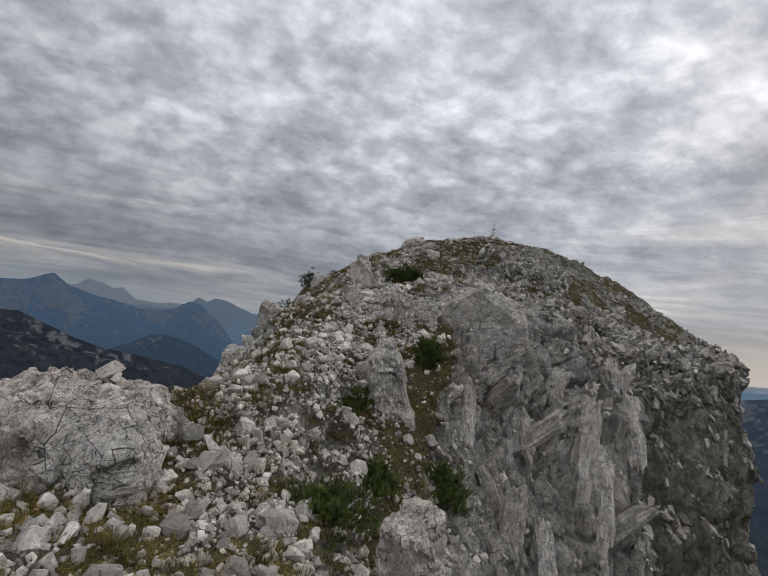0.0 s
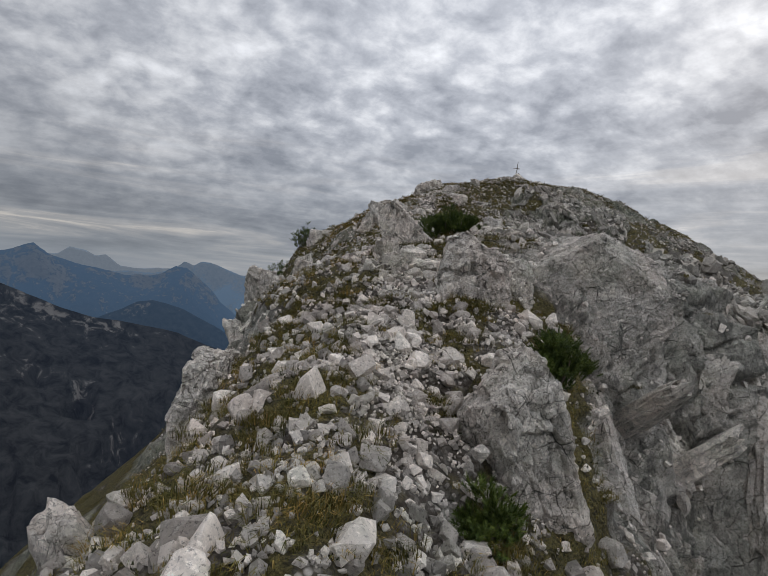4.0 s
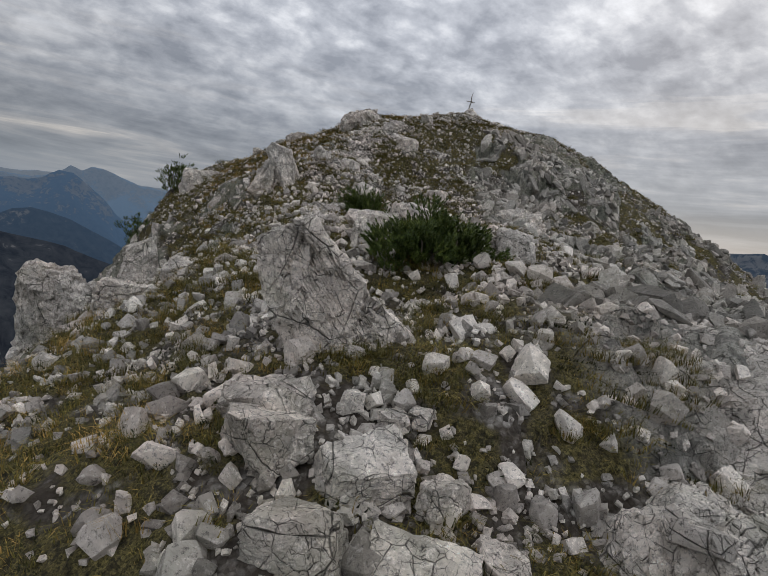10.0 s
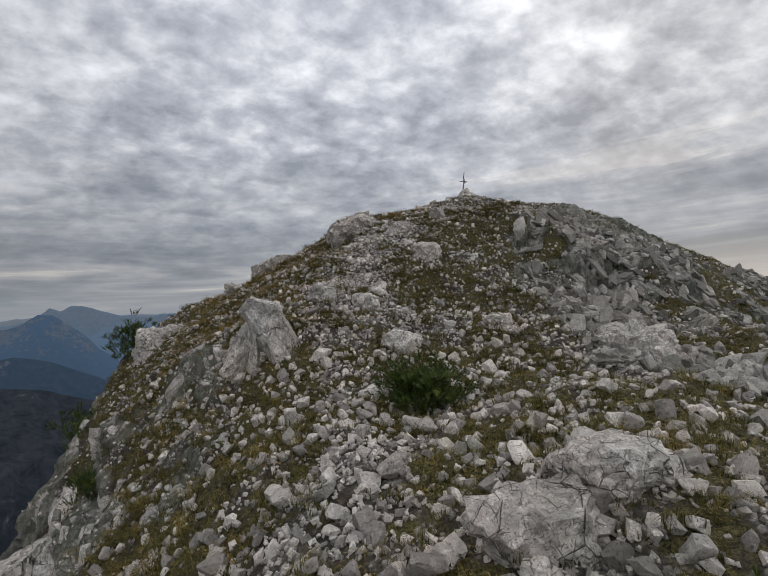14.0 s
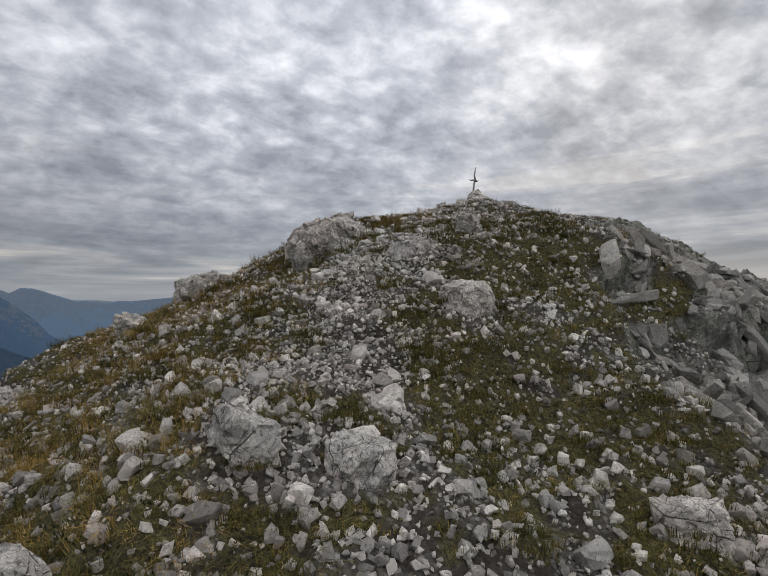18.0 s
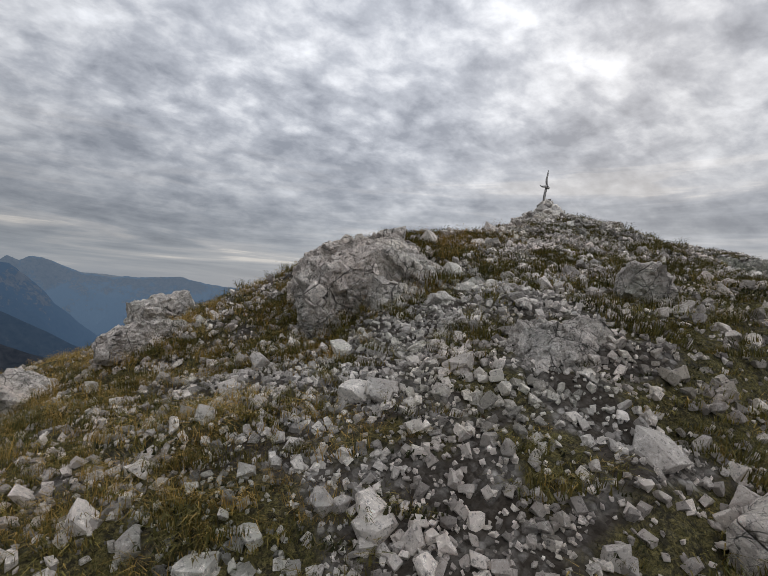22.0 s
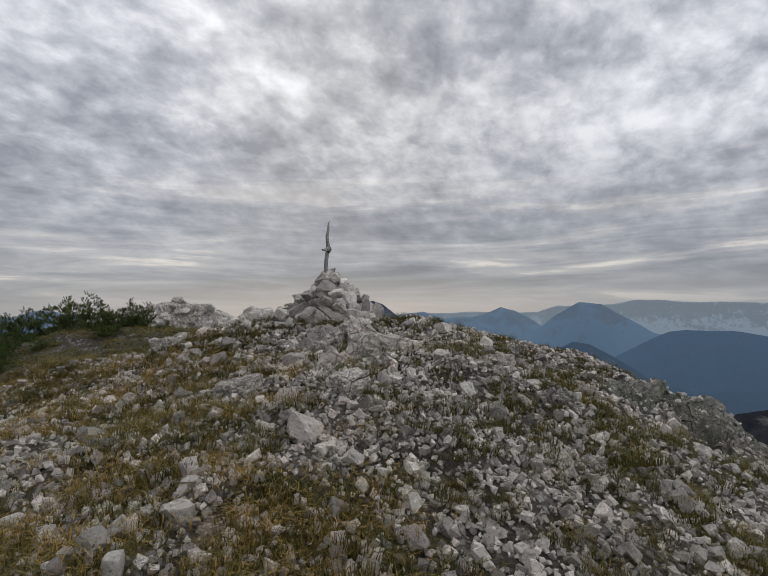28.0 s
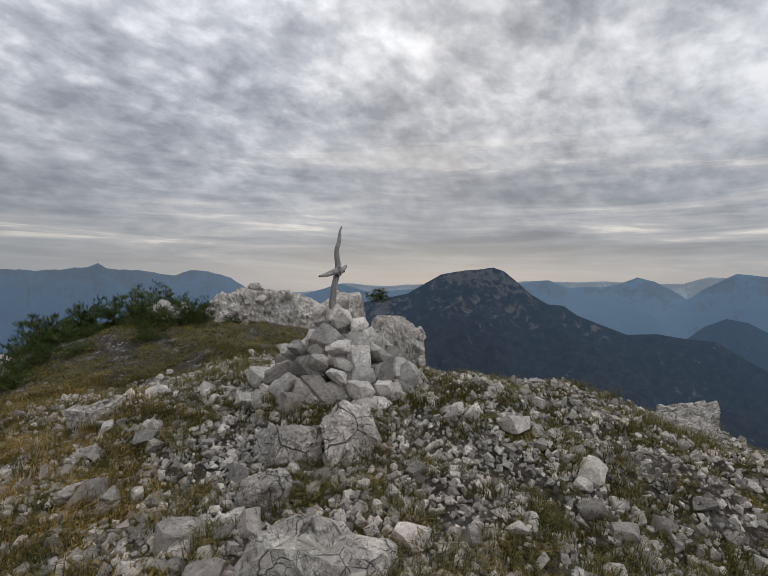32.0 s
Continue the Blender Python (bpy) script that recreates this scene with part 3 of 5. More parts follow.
def build_ridge():
    ys = np.concatenate([np.arange(-12, 2, 0.25), np.arange(2, 8, 0.07), np.arange(8, 24, 0.04), np.arange(24, 34, 0.07), np.arange(34, 48, 0.14), np.arange(48, 60.1, 0.5)])
    sy = np.array([s[0] for s in SECTIONS], float)
    kn = np.array([s[1] for s in SECTIONS], float)
    k = np.empty((len(ys), kn.shape[1], 2))
    fine = np.arange(-14, 62, 0.1)
    win = np.hanning(13)
    win /= win.sum()
    for a in range(kn.shape[1]):
        for b in range(2):
            s = np.interp(fine, sy, kn[:, a, b])
            s = np.convolve(np.pad(s, 6, mode="edge"), win, "valid")
            k[:, a, b] = np.interp(ys, fine, s)
    left2, left1 = k[:, :1] + (-420, -540), k[:, :1] + (-45, -58)
    right1, right2 = k[:, -1:] + (22, -60), k[:, -1:] + (300, -540)
    k = np.concatenate([left2, left1, k, right1, right2], 1)
    counts = [6, 10, 22, 40, 46, 46, 50, 80, 90, 70, 10, 6]
    cols = []
    for s, c in enumerate(counts):
        p0, p1, p2, p3 = (k[:, min(max(i, 0), k.shape[1] - 1)] for i in (s - 1, s, s + 1, s + 2))
        d0 = np.linalg.norm(p1 - p0, axis=1)[:, None] + 1e-6
        d1 = np.linalg.norm(p2 - p1, axis=1)[:, None] + 1e-6
        d2 = np.linalg.norm(p3 - p2, axis=1)[:, None] + 1e-6
        m1 = 0.5 * ((p1 - p0) / d0 + (p2 - p1) / d1) * d1 * (0.7 if 1 < s < 11 else 0.2)
        m2 = 0.5 * ((p2 - p1) / d1 + (p3 - p2) / d2) * d1 * (0.7 if 1 < s < 11 else 0.2)
        for u in np.arange(c + (s == len(counts) - 1)) / c:
            cols.append((2 * u ** 3 - 3 * u ** 2 + 1) * p1 + (u ** 3 - 2 * u ** 2 + u) * m1 + (-2 * u ** 3 + 3 * u ** 2) * p2 + (u ** 3 - u ** 2) * m2)
    xz = np.stack(cols, 1)
    pts = np.concatenate([xz[..., :1], np.broadcast_to(ys[:, None, None], xz[..., :1].shape), xz[..., 1:]], 2)
    rows, ncol = pts.shape[:2]

    def normals(g):
        du, dv = np.gradient(g, axis=1), np.gradient(g, axis=0)
        n = np.cross(du, dv)
        return n / (np.linalg.norm(n, axis=2, keepdims=True) + 1e-9)

    nrm = normals(pts).reshape(-1, 3)
    p = pts.reshape(-1, 3)
    x, y = p[:, 0], p[:, 1]
    steep = np.clip((0.80 - nrm[:, 2]) / 0.25, 0, 1)
    # bare rock: the east wall, the ribs of the summit dome's east side
    east = np.clip((x - np.interp(y, [0, 9, 13, 15, 18, 22, 26, 29, 33], [1.0, 0.95, 1.4, 1.5, 2.2, 2.6, 3.6, 6.5, 9.0])) / 0.8, 0, 1)
    blot = fbm(p * 0.9, 4, 5)
    rock = np.clip(np.maximum(steep * np.clip(0.4 + blot, 0, 1) * 1.4, east * np.clip(0.80 + 1.0 * blot + 0.5 * steep, 0, 1)), 0, 1)
    rock = np.where(y > 34, np.clip(steep * 0.8 + 0.3 * blot, 0, 1), rock)
    near = (np.abs(x) < 26) & (y > -12) & (y < 56)
    lead = np.clip((40 - np.abs(x)) / 14, 0, 1)
    strip = np.exp(-((x - np.interp(y, [5, 8.6, 11, 13, 15], [0.75, 0.75, 1.0, 1.35, 1.35])) / 0.42) ** 4) * ((y > 5.5) & (y < 15.2))
    ledge = np.clip((fbm(p * np.array([0.42, 0.42, 0.20]), 3, 83) + 0.35 * fbm(p * 1.7, 2, 86) - 0.22) * 4, 0, 1) * np.clip((nrm[:, 2] - 0.30) * 5, 0, 1) * (x > 2.0) * (y > 15.5)
    rock = rock * (1 - 0.85 * strip) * (1 - 0.9 * ledge)
    d = 0.16 * fbm(p * 0.6, 4, 11) * lead
    d[near] += 0.028 * fbm(p[near] * 4.0, 3, 21)
    fa, ja = facets(p[near] * np.array([0.9, 0.9, 0.34]), 31)
    fb, jb = facets(p[near] * np.array([2.6, 2.6, 1.1]), 41)
    fc, jc = facets(p[near] * np.array([6.5, 6.5, 4.5]), 51)
    slab = np.exp(-((x - 2.6) / 1.6) ** 4 - ((y - 15.1) / 1.15) ** 4)
    r = rock[near] = np.maximum(rock, slab)[near]
    rock = np.maximum(rock, slab)
    calm = 1 - 0.72 * slab[near]
    rib = ridged(p[near] * np.array([0.75, 0.5, 0.16]), 3, 61)
    big = np.clip((x[near] - 2.5) / 3, 0.35, 1)
    seam = np.maximum(np.exp(-(ja / 0.05) ** 2), 0.7 * np.exp(-(jb / 0.06) ** 2)) * r
    sheer = steep[near]
    gully = ridged(p[near] * np.array([0.33, 0.22, 0.05]), 2, 67)
    d[near] += r * ((0.12 + 0.08 * big * sheer) * fa + 0.10 * fb + 0.055 * fc + 0.10 * fbm(p[near] * np.array([2.2, 2.2, 0.8]), 4, 64) + (0.12 + 0.34 * sheer) * big * (rib - 0.5) + 0.60 * sheer * big * (gully - 0.45) - (0.14 + 0.25 * sheer * big) * seam) * calm + 0.16 * slab[near]
    joint = np.zeros(len(p))
    joint[near] = seam
    d[near] += (1 - r) * (0.05 * fb + 0.02 * fc)
    # the trodden line is smoother
    on = np.exp(-((x - trail_x(y)) / 0.5) ** 2) * (y < 33)
    d *= 1 - 0.5 * on
    p = p + nrm * d[:, None]
    # turf patches: wide on the west flank, broken on the crest, few on rock
    west = np.clip((trail_x(y) + 0.2 - x) / 2.2, 0, 1)
    high = np.clip((y - 10) / 10, 0, 1)
    turf = 0.52 + 0.22 * fbm(p * np.array([0.8, 0.8, 0.5]), 3, 71) + 0.42 * fbm(p * 2.6, 2, 75) + 0.38 * fbm(p * 6.0, 2, 78) + np.interp(y, [15, 24, 27], [0.26, 0.22, 0.06]) * west * high - 0.26 * on + np.interp(y, [0, 9, 14, 16], [0.14, 0.05, 0.04, 0.07]) + 0.45 * strip + 0.30 * ledge
    turf += 0.20 * np.clip(1 - np.abs(x - 1.2) / 0.5, 0, 1) * ((y > 4) & (y < 14)) + 0.12 * (y > 34)
    turf -= 0.20 * np.clip((y - 25) / 3, 0, 1) * np.clip((x - trail_x(y) + 1.5) / 1.5, 0, 1)
    turf = np.clip(turf - 0.75 * rock, 0, 1)
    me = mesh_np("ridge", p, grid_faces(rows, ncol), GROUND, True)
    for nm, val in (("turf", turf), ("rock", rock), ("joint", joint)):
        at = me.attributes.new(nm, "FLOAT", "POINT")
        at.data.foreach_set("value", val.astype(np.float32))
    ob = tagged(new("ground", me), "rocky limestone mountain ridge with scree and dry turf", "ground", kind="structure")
    return ob, p.reshape(rows, ncol, 3), turf.reshape(rows, ncol), rock.reshape(rows, ncol)


ground, GP, GT, GR = build_ridge()
GN = np.cross(np.gradient(GP, axis=1), np.gradient(GP, axis=0))
AREA = np.linalg.norm(GN, axis=2)
GN = GN / (AREA[..., None] + 1e-9)
from mathutils.bvhtree import BVHTree
TREE = BVHTree.FromPolygons([tuple(v) for v in GP[:, 20:470:2].reshape(-1, 3).tolist()], grid_faces(GP.shape[0], len(range(20, min(470, GP.shape[1]), 2))).tolist())


def land(x, y):
    hit = TREE.ray_cast(Vector((x, y, 40)), Vector((0, 0, -1)))
    return hit[0].z if hit[0] else 0.0


# ---------------------------------------------------------------- valley and mountains
def build_mountain(name, label, r, spread, base, skyline, salt, rough=0.12, steps=0.35):
    az0, az1 = skyline[0][0], skyline[-1][0]
    az = np.radians(np.arange(az0, az1 + 0.01, steps))
    el = np.interp(np.degrees(az), [s[0] for s in skyline], [s[1] for s in skyline])
    s = np.concatenate([np.linspace(-0.35, 0, 6)[:-1], np.linspace(0, 1, 40) ** 1.2])
    A, S = np.meshgrid(az, s, indexing="ij")
    rad = r - spread * S
    flat = np.stack([np.sin(A) * rad, np.cos(A) * rad, np.zeros_like(A)], -1).reshape(-1, 3)
    ridge = r * np.tan(np.radians(el)) + 9.0
    ridge = ridge + r * np.radians(rough * 1.3) * fbm(np.stack([az * r / 190, az * 0, az * 0], 1), 5, salt, 0.52)
    fall = np.where(S < 0, 1 + S * 1.2, 1 - np.abs(S) ** 0.85)
    z = base + (ridge[:, None] - base) * fall
    spur = ridged(flat / (spread * 0.22), 5, salt + 9).reshape(A.shape)
    z = z + spread * 0.13 * (np.minimum(spur, 0.9) - 0.9) * np.clip(S * 3.0, 0, 1) * np.clip((1 - S) * 5, 0, 1)
    pts = np.stack([np.sin(A) * rad, np.cos(A) * rad, z], -1).reshape(-1, 3)
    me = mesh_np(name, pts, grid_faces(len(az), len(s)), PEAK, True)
    return tagged(new(name, me), label, "mountain", kind="structure")


build_mountain("backdrop_range", "very pale blue far peaks under the clouds", 4800, 350, -560,
               [(-44, 0.8), (-38, 1.4), (-34.5, 1.82), (-33.6, 2.55), (-32.2, 2.4), (-31.3, 1.9), (-30.4, 2.0), (-29.1, 0.98), (-27.1, 0.88), (-25.4, 1.18), (-23.9, 1.18), (-16, 1.0), (-8, 0.2), (0, -1)], 8, 0.10, 0.2)
build_mountain("backdrop_range", "hazy blue range of jagged peaks across the valley", 4250, 800, -560,
               [(-190, 0.5), (-150, 1.5), (-120, 0.6), (-80, 1.2), (-60, 0.8), (-46, 0.8), (-36, 0.6), (-26, 0.3), (-24.1, 0.87), (-22.8, 1.94), (-21.9, 1.67), (-21.1, 2.11), (-19.7, 2.03), (-18.3, 1.55), (-16.5, 0.93), (-13.5, 0.54),
                (-11.1, 0.79), (-7.3, 1.03), (-5, 0.5), (0, 0.2), (4.2, 0.75), (5.2, 1.2), (6.0, 0.74), (8.6, 0.61), (10.7, 0.3), (12.5, -0.03), (13.9, 0.46), (15.8, 0.42), (18.2, -0.22), (20.5, -1.6), (24, -2.6)], 3, 0.17, 0.12)
build_mountain("backdrop_range", "blue limestone range with a pointed summit", 3250, 1100, -560,
               [(-150, -1.0), (-110, 0.6), (-70, 0.4), (-55, 0.9), (-46, 0.9), (-44, 1.6), (-40.3, 1.48), (-38.6, 1.6), (-36.5, 2.45), (-35.3, 1.7), (-33.0, 1.0), (-31.2, 0.8), (-30.0, 0.6), (-28.4, 0.25), (-26.1, 0.3), (-25.1, 0.55),
                (-23.7, 1.4), (-22.6, 1.25), (-21.5, 0.35), (-20.0, -0.95), (-18.8, -2.4), (-17.6, -3.2), (-16.0, -4.6), (-13, -7)], 5, 0.17, 0.12)
build_mountain("backdrop_range", "very pale mountains fading into evening haze", 4750, 400, -560,
               [(20, -2.4), (28, -1.4), (31, -0.6), (36, -0.8), (46, -0.4), (51.9, -0.09), (59.5, -0.01), (61.1, 0.06), (65.8, -0.16), (68.0, -0.07), (70.1, 0.61), (72.2, 0.5), (75.8, 0.64), (77.9, 1.08), (80.8, 0.93), (84, 0.7),
                (95, 0.4), (120, 0.9), (176, 0.5)], 15, 0.05, 0.25)
build_mountain("backdrop_range", "pale blue mountain ridge with a pointed top", 3900, 900, -560,
               [(24, -2.6), (30.8, -0.6), (34.4, -1.6), (42, -1), (51.2, -0.34), (53.2, 0.05), (54.9, 0.11), (57.0, -0.75), (60.3, -0.52), (61.9, -0.2), (63.8, 0.58), (65.4, 0.11), (66.9, -0.72), (68.5, -1.8), (72, -4.2)], 17, 0.05, 0.2)
build_mountain("backdrop_range", "pale blue rounded mountain in evening haze", 3700, 900, -560,
               [(64.5, -4.8), (66.6, -3.1), (68.0, -1.87), (69.8, -0.39), (72.2, 1.0), (74.5, 0.7), (75.8, -0.11), (78.0, -1.46), (79.4, -2.4), (84, -3.4), (95, -3), (120, -1), (150, -2.5)], 19, 0.05, 0.2)
build_mountain("mountain_hill", "dark blue wooded ridge beyond the river", 2900, 700, -560,
               [(73.5, -6.5), (75.6, -4.95), (77.1, -4.07), (78.9, -3.01), (80.6, -2.23), (82.0, -2.05), (86, -2.2), (94, -3.6), (110, -4)], 29, 0.06, 0.2)
build_mountain("mountain_massif", "dark forested massif with pale cliffs below its summit", 1900, 900, -560,
               [(24, -7), (28, -4.2), (33.2, -2.8), (38.5, -1.7), (42.5, 0.7), (45.3, 1.2), (47.2, 1.38), (48.5, 1.6), (49.7, 1.14), (51.0, 0.09), (52.6, -1.37), (54.5, -2.59), (56.2, -2.75), (57.5, -3.72), (60.4, -4.81), (62.5, -5.6), (65.2, -5.35),
                (68.1, -5.65), (70.3, -5.7), (72.4, -7.0), (75.7, -8.9), (81, -14.5)], 22, 0.08, 0.15)
build_mountain("mountain_hill", "dark blue wooded cone in the valley", 2450, 600, -560,
               [(64, -8.5), (66, -7), (68.1, -5.65), (69.5, -4.35), (71.3, -3.43), (73.0, -3.69), (75.0, -4.83), (77.5, -6.39), (79.6, -7.87), (82.1, -8.83), (86, -10.5)], 31, 0.05, 0.2)
build_mountain("mountain_hill", "dark near ridge with sparse trees", 900, 500, -420,
               [(76, -19), (80, -14), (84.7, -10.2), (89, -9), (100, -6), (130, -4), (170, -6), (200, -14)], 37, 0.2, 0.3)
build_mountain("mountain_massif", "dark wooded mountain with grey rock bands", 1350, 900, -560,
               [(-150, -6), (-110, -2), (-75, -1.5), (-60, -1), (-50, -2.2), (-46, -2.4), (-43, -1.4), (-39.8, -1.55), (-38.7, -1.6), (-36.7, -2.54), (-33.9, -3.8), (-31.1, -4.7), (-28.0, -5.14), (-25.6, -5.58), (-23, -6.1), (-21, -6.9), (-15, -9), (-8, -12), (2, -18), (10, -23)], 44, 0.12, 0.15)
build_mountain("mountain_hill", "blue wooded hill beyond the near slope", 2300, 700, -560,
               [(-36, -6.5), (-32, -5.2), (-30.0, -4.2), (-28.8, -3.7), (-27.2, -2.75), (-25.7, -2.5), (-24.3, -2.8), (-22.7, -3.3), (-21.1, -4.1), (-19.1, -5.1), (-17, -6.3), (-10, -9), (-5, -12), (0, -14.2)], 52, 0.04, 0.15)

vr = np.linspace(0, 4950, 60)
va = np.radians(np.arange(0, 361, 4))
VA, VR = np.meshgrid(va, vr, indexing="ij")
vp = np.stack([np.sin(VA) * VR, np.cos(VA) * VR, np.full_like(VA, -560.0)], -1).reshape(-1, 3)
vp[:, 2] += 14 * fbm(vp * 0.004, 3, 60)
# PEAK lays its painted haze glow over the valley floor too
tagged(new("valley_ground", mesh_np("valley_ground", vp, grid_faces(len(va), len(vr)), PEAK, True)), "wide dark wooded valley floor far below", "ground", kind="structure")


def build_river(line, width):
    mid = np.array([(540 / math.tan(radians(-e)) * math.sin(radians(a)), 540 / math.tan(radians(-e)) * math.cos(radians(a))) for a, e in line])
    t = np.linspace(0, len(line) - 1, 40)
    c = np.stack([np.interp(t, range(len(line)), mid[:, i]) for i in (0, 1)], 1)
    g = np.gradient(c, axis=0)
    side = np.stack([-g[:, 1], g[:, 0]], 1) / (np.linalg.norm(g, axis=1)[:, None] + 1e-6)
    wob = width * (1 + 0.5 * np.sin(t * 5))[:, None]
    c3 = lambda q: np.concatenate([q, np.full((len(q), 1), -532.0)], 1)
    pts = np.stack([c3(c - side * wob), c3(c + side * wob)], 1).reshape(-1, 3)
    me = mesh_np("river", pts, grid_faces(40, 2), GRAVELBED, True)
    tagged(new("river", me), "pale gravel river bed winding along the valley", "river", kind="structure")


build_river([(-16, -6.3), (-12, -6.7), (-7.7, -7.7), (-5.2, -8.7), (-2, -9.5)], 28)
build_river([(77.0, -6.2), (77.8, -6.6), (79.3, -7.2), (80.4, -7.9), (82, -8.4), (88, -9.2)], 40)
build_river([(63, -6.0), (67.0, -5.66), (74.9, -5.55), (78, -5.5)], 26)


# ---------------------------------------------------------------- boulders
def hull_stone(rng, chips=3):
    """A small broken stone: a skewed block with its corners knocked off. Fills -0.5 to 0.5."""
    corners = np.array([(a, b, c) for a in (-0.5, 0.5) for b in (-0.5, 0.5) for c in (-0.5, 0.5)]) + rng.normal(0, 0.13, (8, 3))
    pts = []
    for c in corners:
        if chips == 0:
            pts.append(c * rng.uniform(0.72, 1.0))
            continue
        for axis in range(3):
            q = c.copy()
            q[axis] *= 1 - rng.uniform(0.08, 0.75)
            pts.append(q)
    bm = bmesh.new()
    for q in pts:
        bm.verts.new(q)
    bmesh.ops.convex_hull(bm, input=bm.verts)
    bmesh.ops.delete(bm, geom=[x for x in bm.verts if not x.link_faces], context="VERTS")
    bmesh.ops.triangulate(bm, faces=bm.faces)
    bm.verts.index_update()
    v = np.array([x.co[:] for x in bm.verts])
    f = np.array([[x.index for x in face.verts] for face in bm.faces])
    bm.free()
    lo, hi = v.min(0), v.max(0)
    return (v - (lo + hi) / 2) / (hi - lo), f


def refine(v, f, times):
    """Each triangle into four."""
    for _ in range(times):
        e = np.sort(np.concatenate([f[:, [0, 1]], f[:, [1, 2]], f[:, [2, 0]]]), axis=1)
        u, inv = np.unique(e, axis=0, return_inverse=True)
        inv = inv.reshape(3, -1) + len(v)
        v = np.concatenate([v, v[u].mean(1)])
        f = np.concatenate([np.stack([f[:, 0], inv[0], inv[2]], 1), np.stack([f[:, 1], inv[1], inv[0]], 1), np.stack([f[:, 2], inv[2], inv[1]], 1), inv.T])
    return v, f


def craggy(rng, size, level, soften=0.3, crack=1.0, grain=None, stretch=(1.0, 1.0, 0.55), taper=(0.0, 0.0), skew=0.35, knobs=0.0):
    """A block cut by joint planes, its faces broken at three sizes. Also how deep in a joint each place lies."""
    size = np.array(size, float)
    u, f = icosphere(level)
    nrm = np.concatenate([np.eye(3), -np.eye(3)]) + rng.normal(0, 0.15, (6, 3))
    nrm = np.concatenate([nrm, rng.normal(size=(5 + int(18 * soften), 3))])
    nrm /= np.linalg.norm(nrm, axis=1)[:, None]
    far = np.concatenate([rng.uniform(0.42, 0.5, 6), rng.uniform(0.45, 0.64, len(nrm) - 6)])
    dots = u @ nrm.T
    v = u * size * np.min(np.where(dots > 1e-3, far / np.maximum(dots, 1e-3), 9e9), axis=1)[:, None]
    rise = np.clip(v[:, 2] / size[2] + 0.5, 0, 1)
    v[:, 0] = v[:, 0] * (1 - taper[0] * rise) - skew * taper[0] * size[0] * rise
    v[:, 1] = v[:, 1] * (1 - taper[1] * rise)
    fn = np.cross(v[f[:, 1]] - v[f[:, 0]], v[f[:, 2]] - v[f[:, 0]])
    vn = np.zeros_like(v)
    for i in range(3):
        np.add.at(vn, f[:, i], fn)
    vn /= np.linalg.norm(vn, axis=1)[:, None] + 1e-12
    s = grain or min(max(0.34 * size.max(), 0.12), 0.75)
    tip = Matrix.Rotation(rng.uniform(-0.35, 0.35), 3, "X") @ Matrix.Rotation(rng.uniform(-0.35, 0.35), 3, "Y") @ Matrix.Rotation(rng.uniform(0, 3), 3, "Z")
    q = v @ np.array(tip).T * np.array(stretch) + rng.uniform(0, 50, 3)
    v = v + vn * (knobs * size.max() * fbm(q / (0.45 * size.max()), 3, 17))[:, None]
    salt = int(rng.integers(1000))
    fa, ja = facets(q / s, salt)
    fb, jb = facets(q / (0.40 * s), salt + 100)
    fc, jc = facets(q / (0.16 * s), salt + 200)
    open_a = np.exp(-(ja / 0.035) ** 2) * np.clip(0.6 + 1.0 * vnoise(q * 1.5 / s, salt), 0, 1)
    open_b = np.exp(-(jb / 0.06) ** 2) * np.clip(0.5 + 1.2 * vnoise(q * 2.0 / s, salt + 9), 0, 1)
    fe, je = facets(q / (0.07 * s), salt + 300)
    d = s * crack * (0.17 * fa + 0.11 * fb + 0.06 * fc + 0.025 * fe - 0.07 * open_a - 0.04 * open_b)
    return v + vn * d[:, None], f, np.clip(np.maximum(open_a, 0.8 * open_b) * min(crack, 1), 0, 1)


def rock_mesh(name, seed, size, level, **kw):
    v, f, joint = craggy(np.random.default_rng(seed), size, level, **kw)
    me = mesh_np(name, v, f, OUTCROP)
    me.attributes.new("joint", "FLOAT", "POINT").data.foreach_set("value", joint.astype(np.float32))
    return me


def boulder(seed, x, y, size, turn=0.0, lean=(0, 0), sink=0.25, top=None, label="", group="", level=None, **kw):
    big = max(size)
    me = rock_mesh("boulder", seed, size, level or (6 if big > 1.25 else 5 if big > 0.6 else 4), **kw)
    ob = new("boulder", me)
    z = land(x, y) + size[2] * (0.5 - sink) if top is None else top - size[2] * 0.47
    ob.matrix_world = pose(x, y, z, lean[0], lean[1], turn)
    return tagged(ob, label or "angular grey limestone boulder lying in scree", "boulder", group)


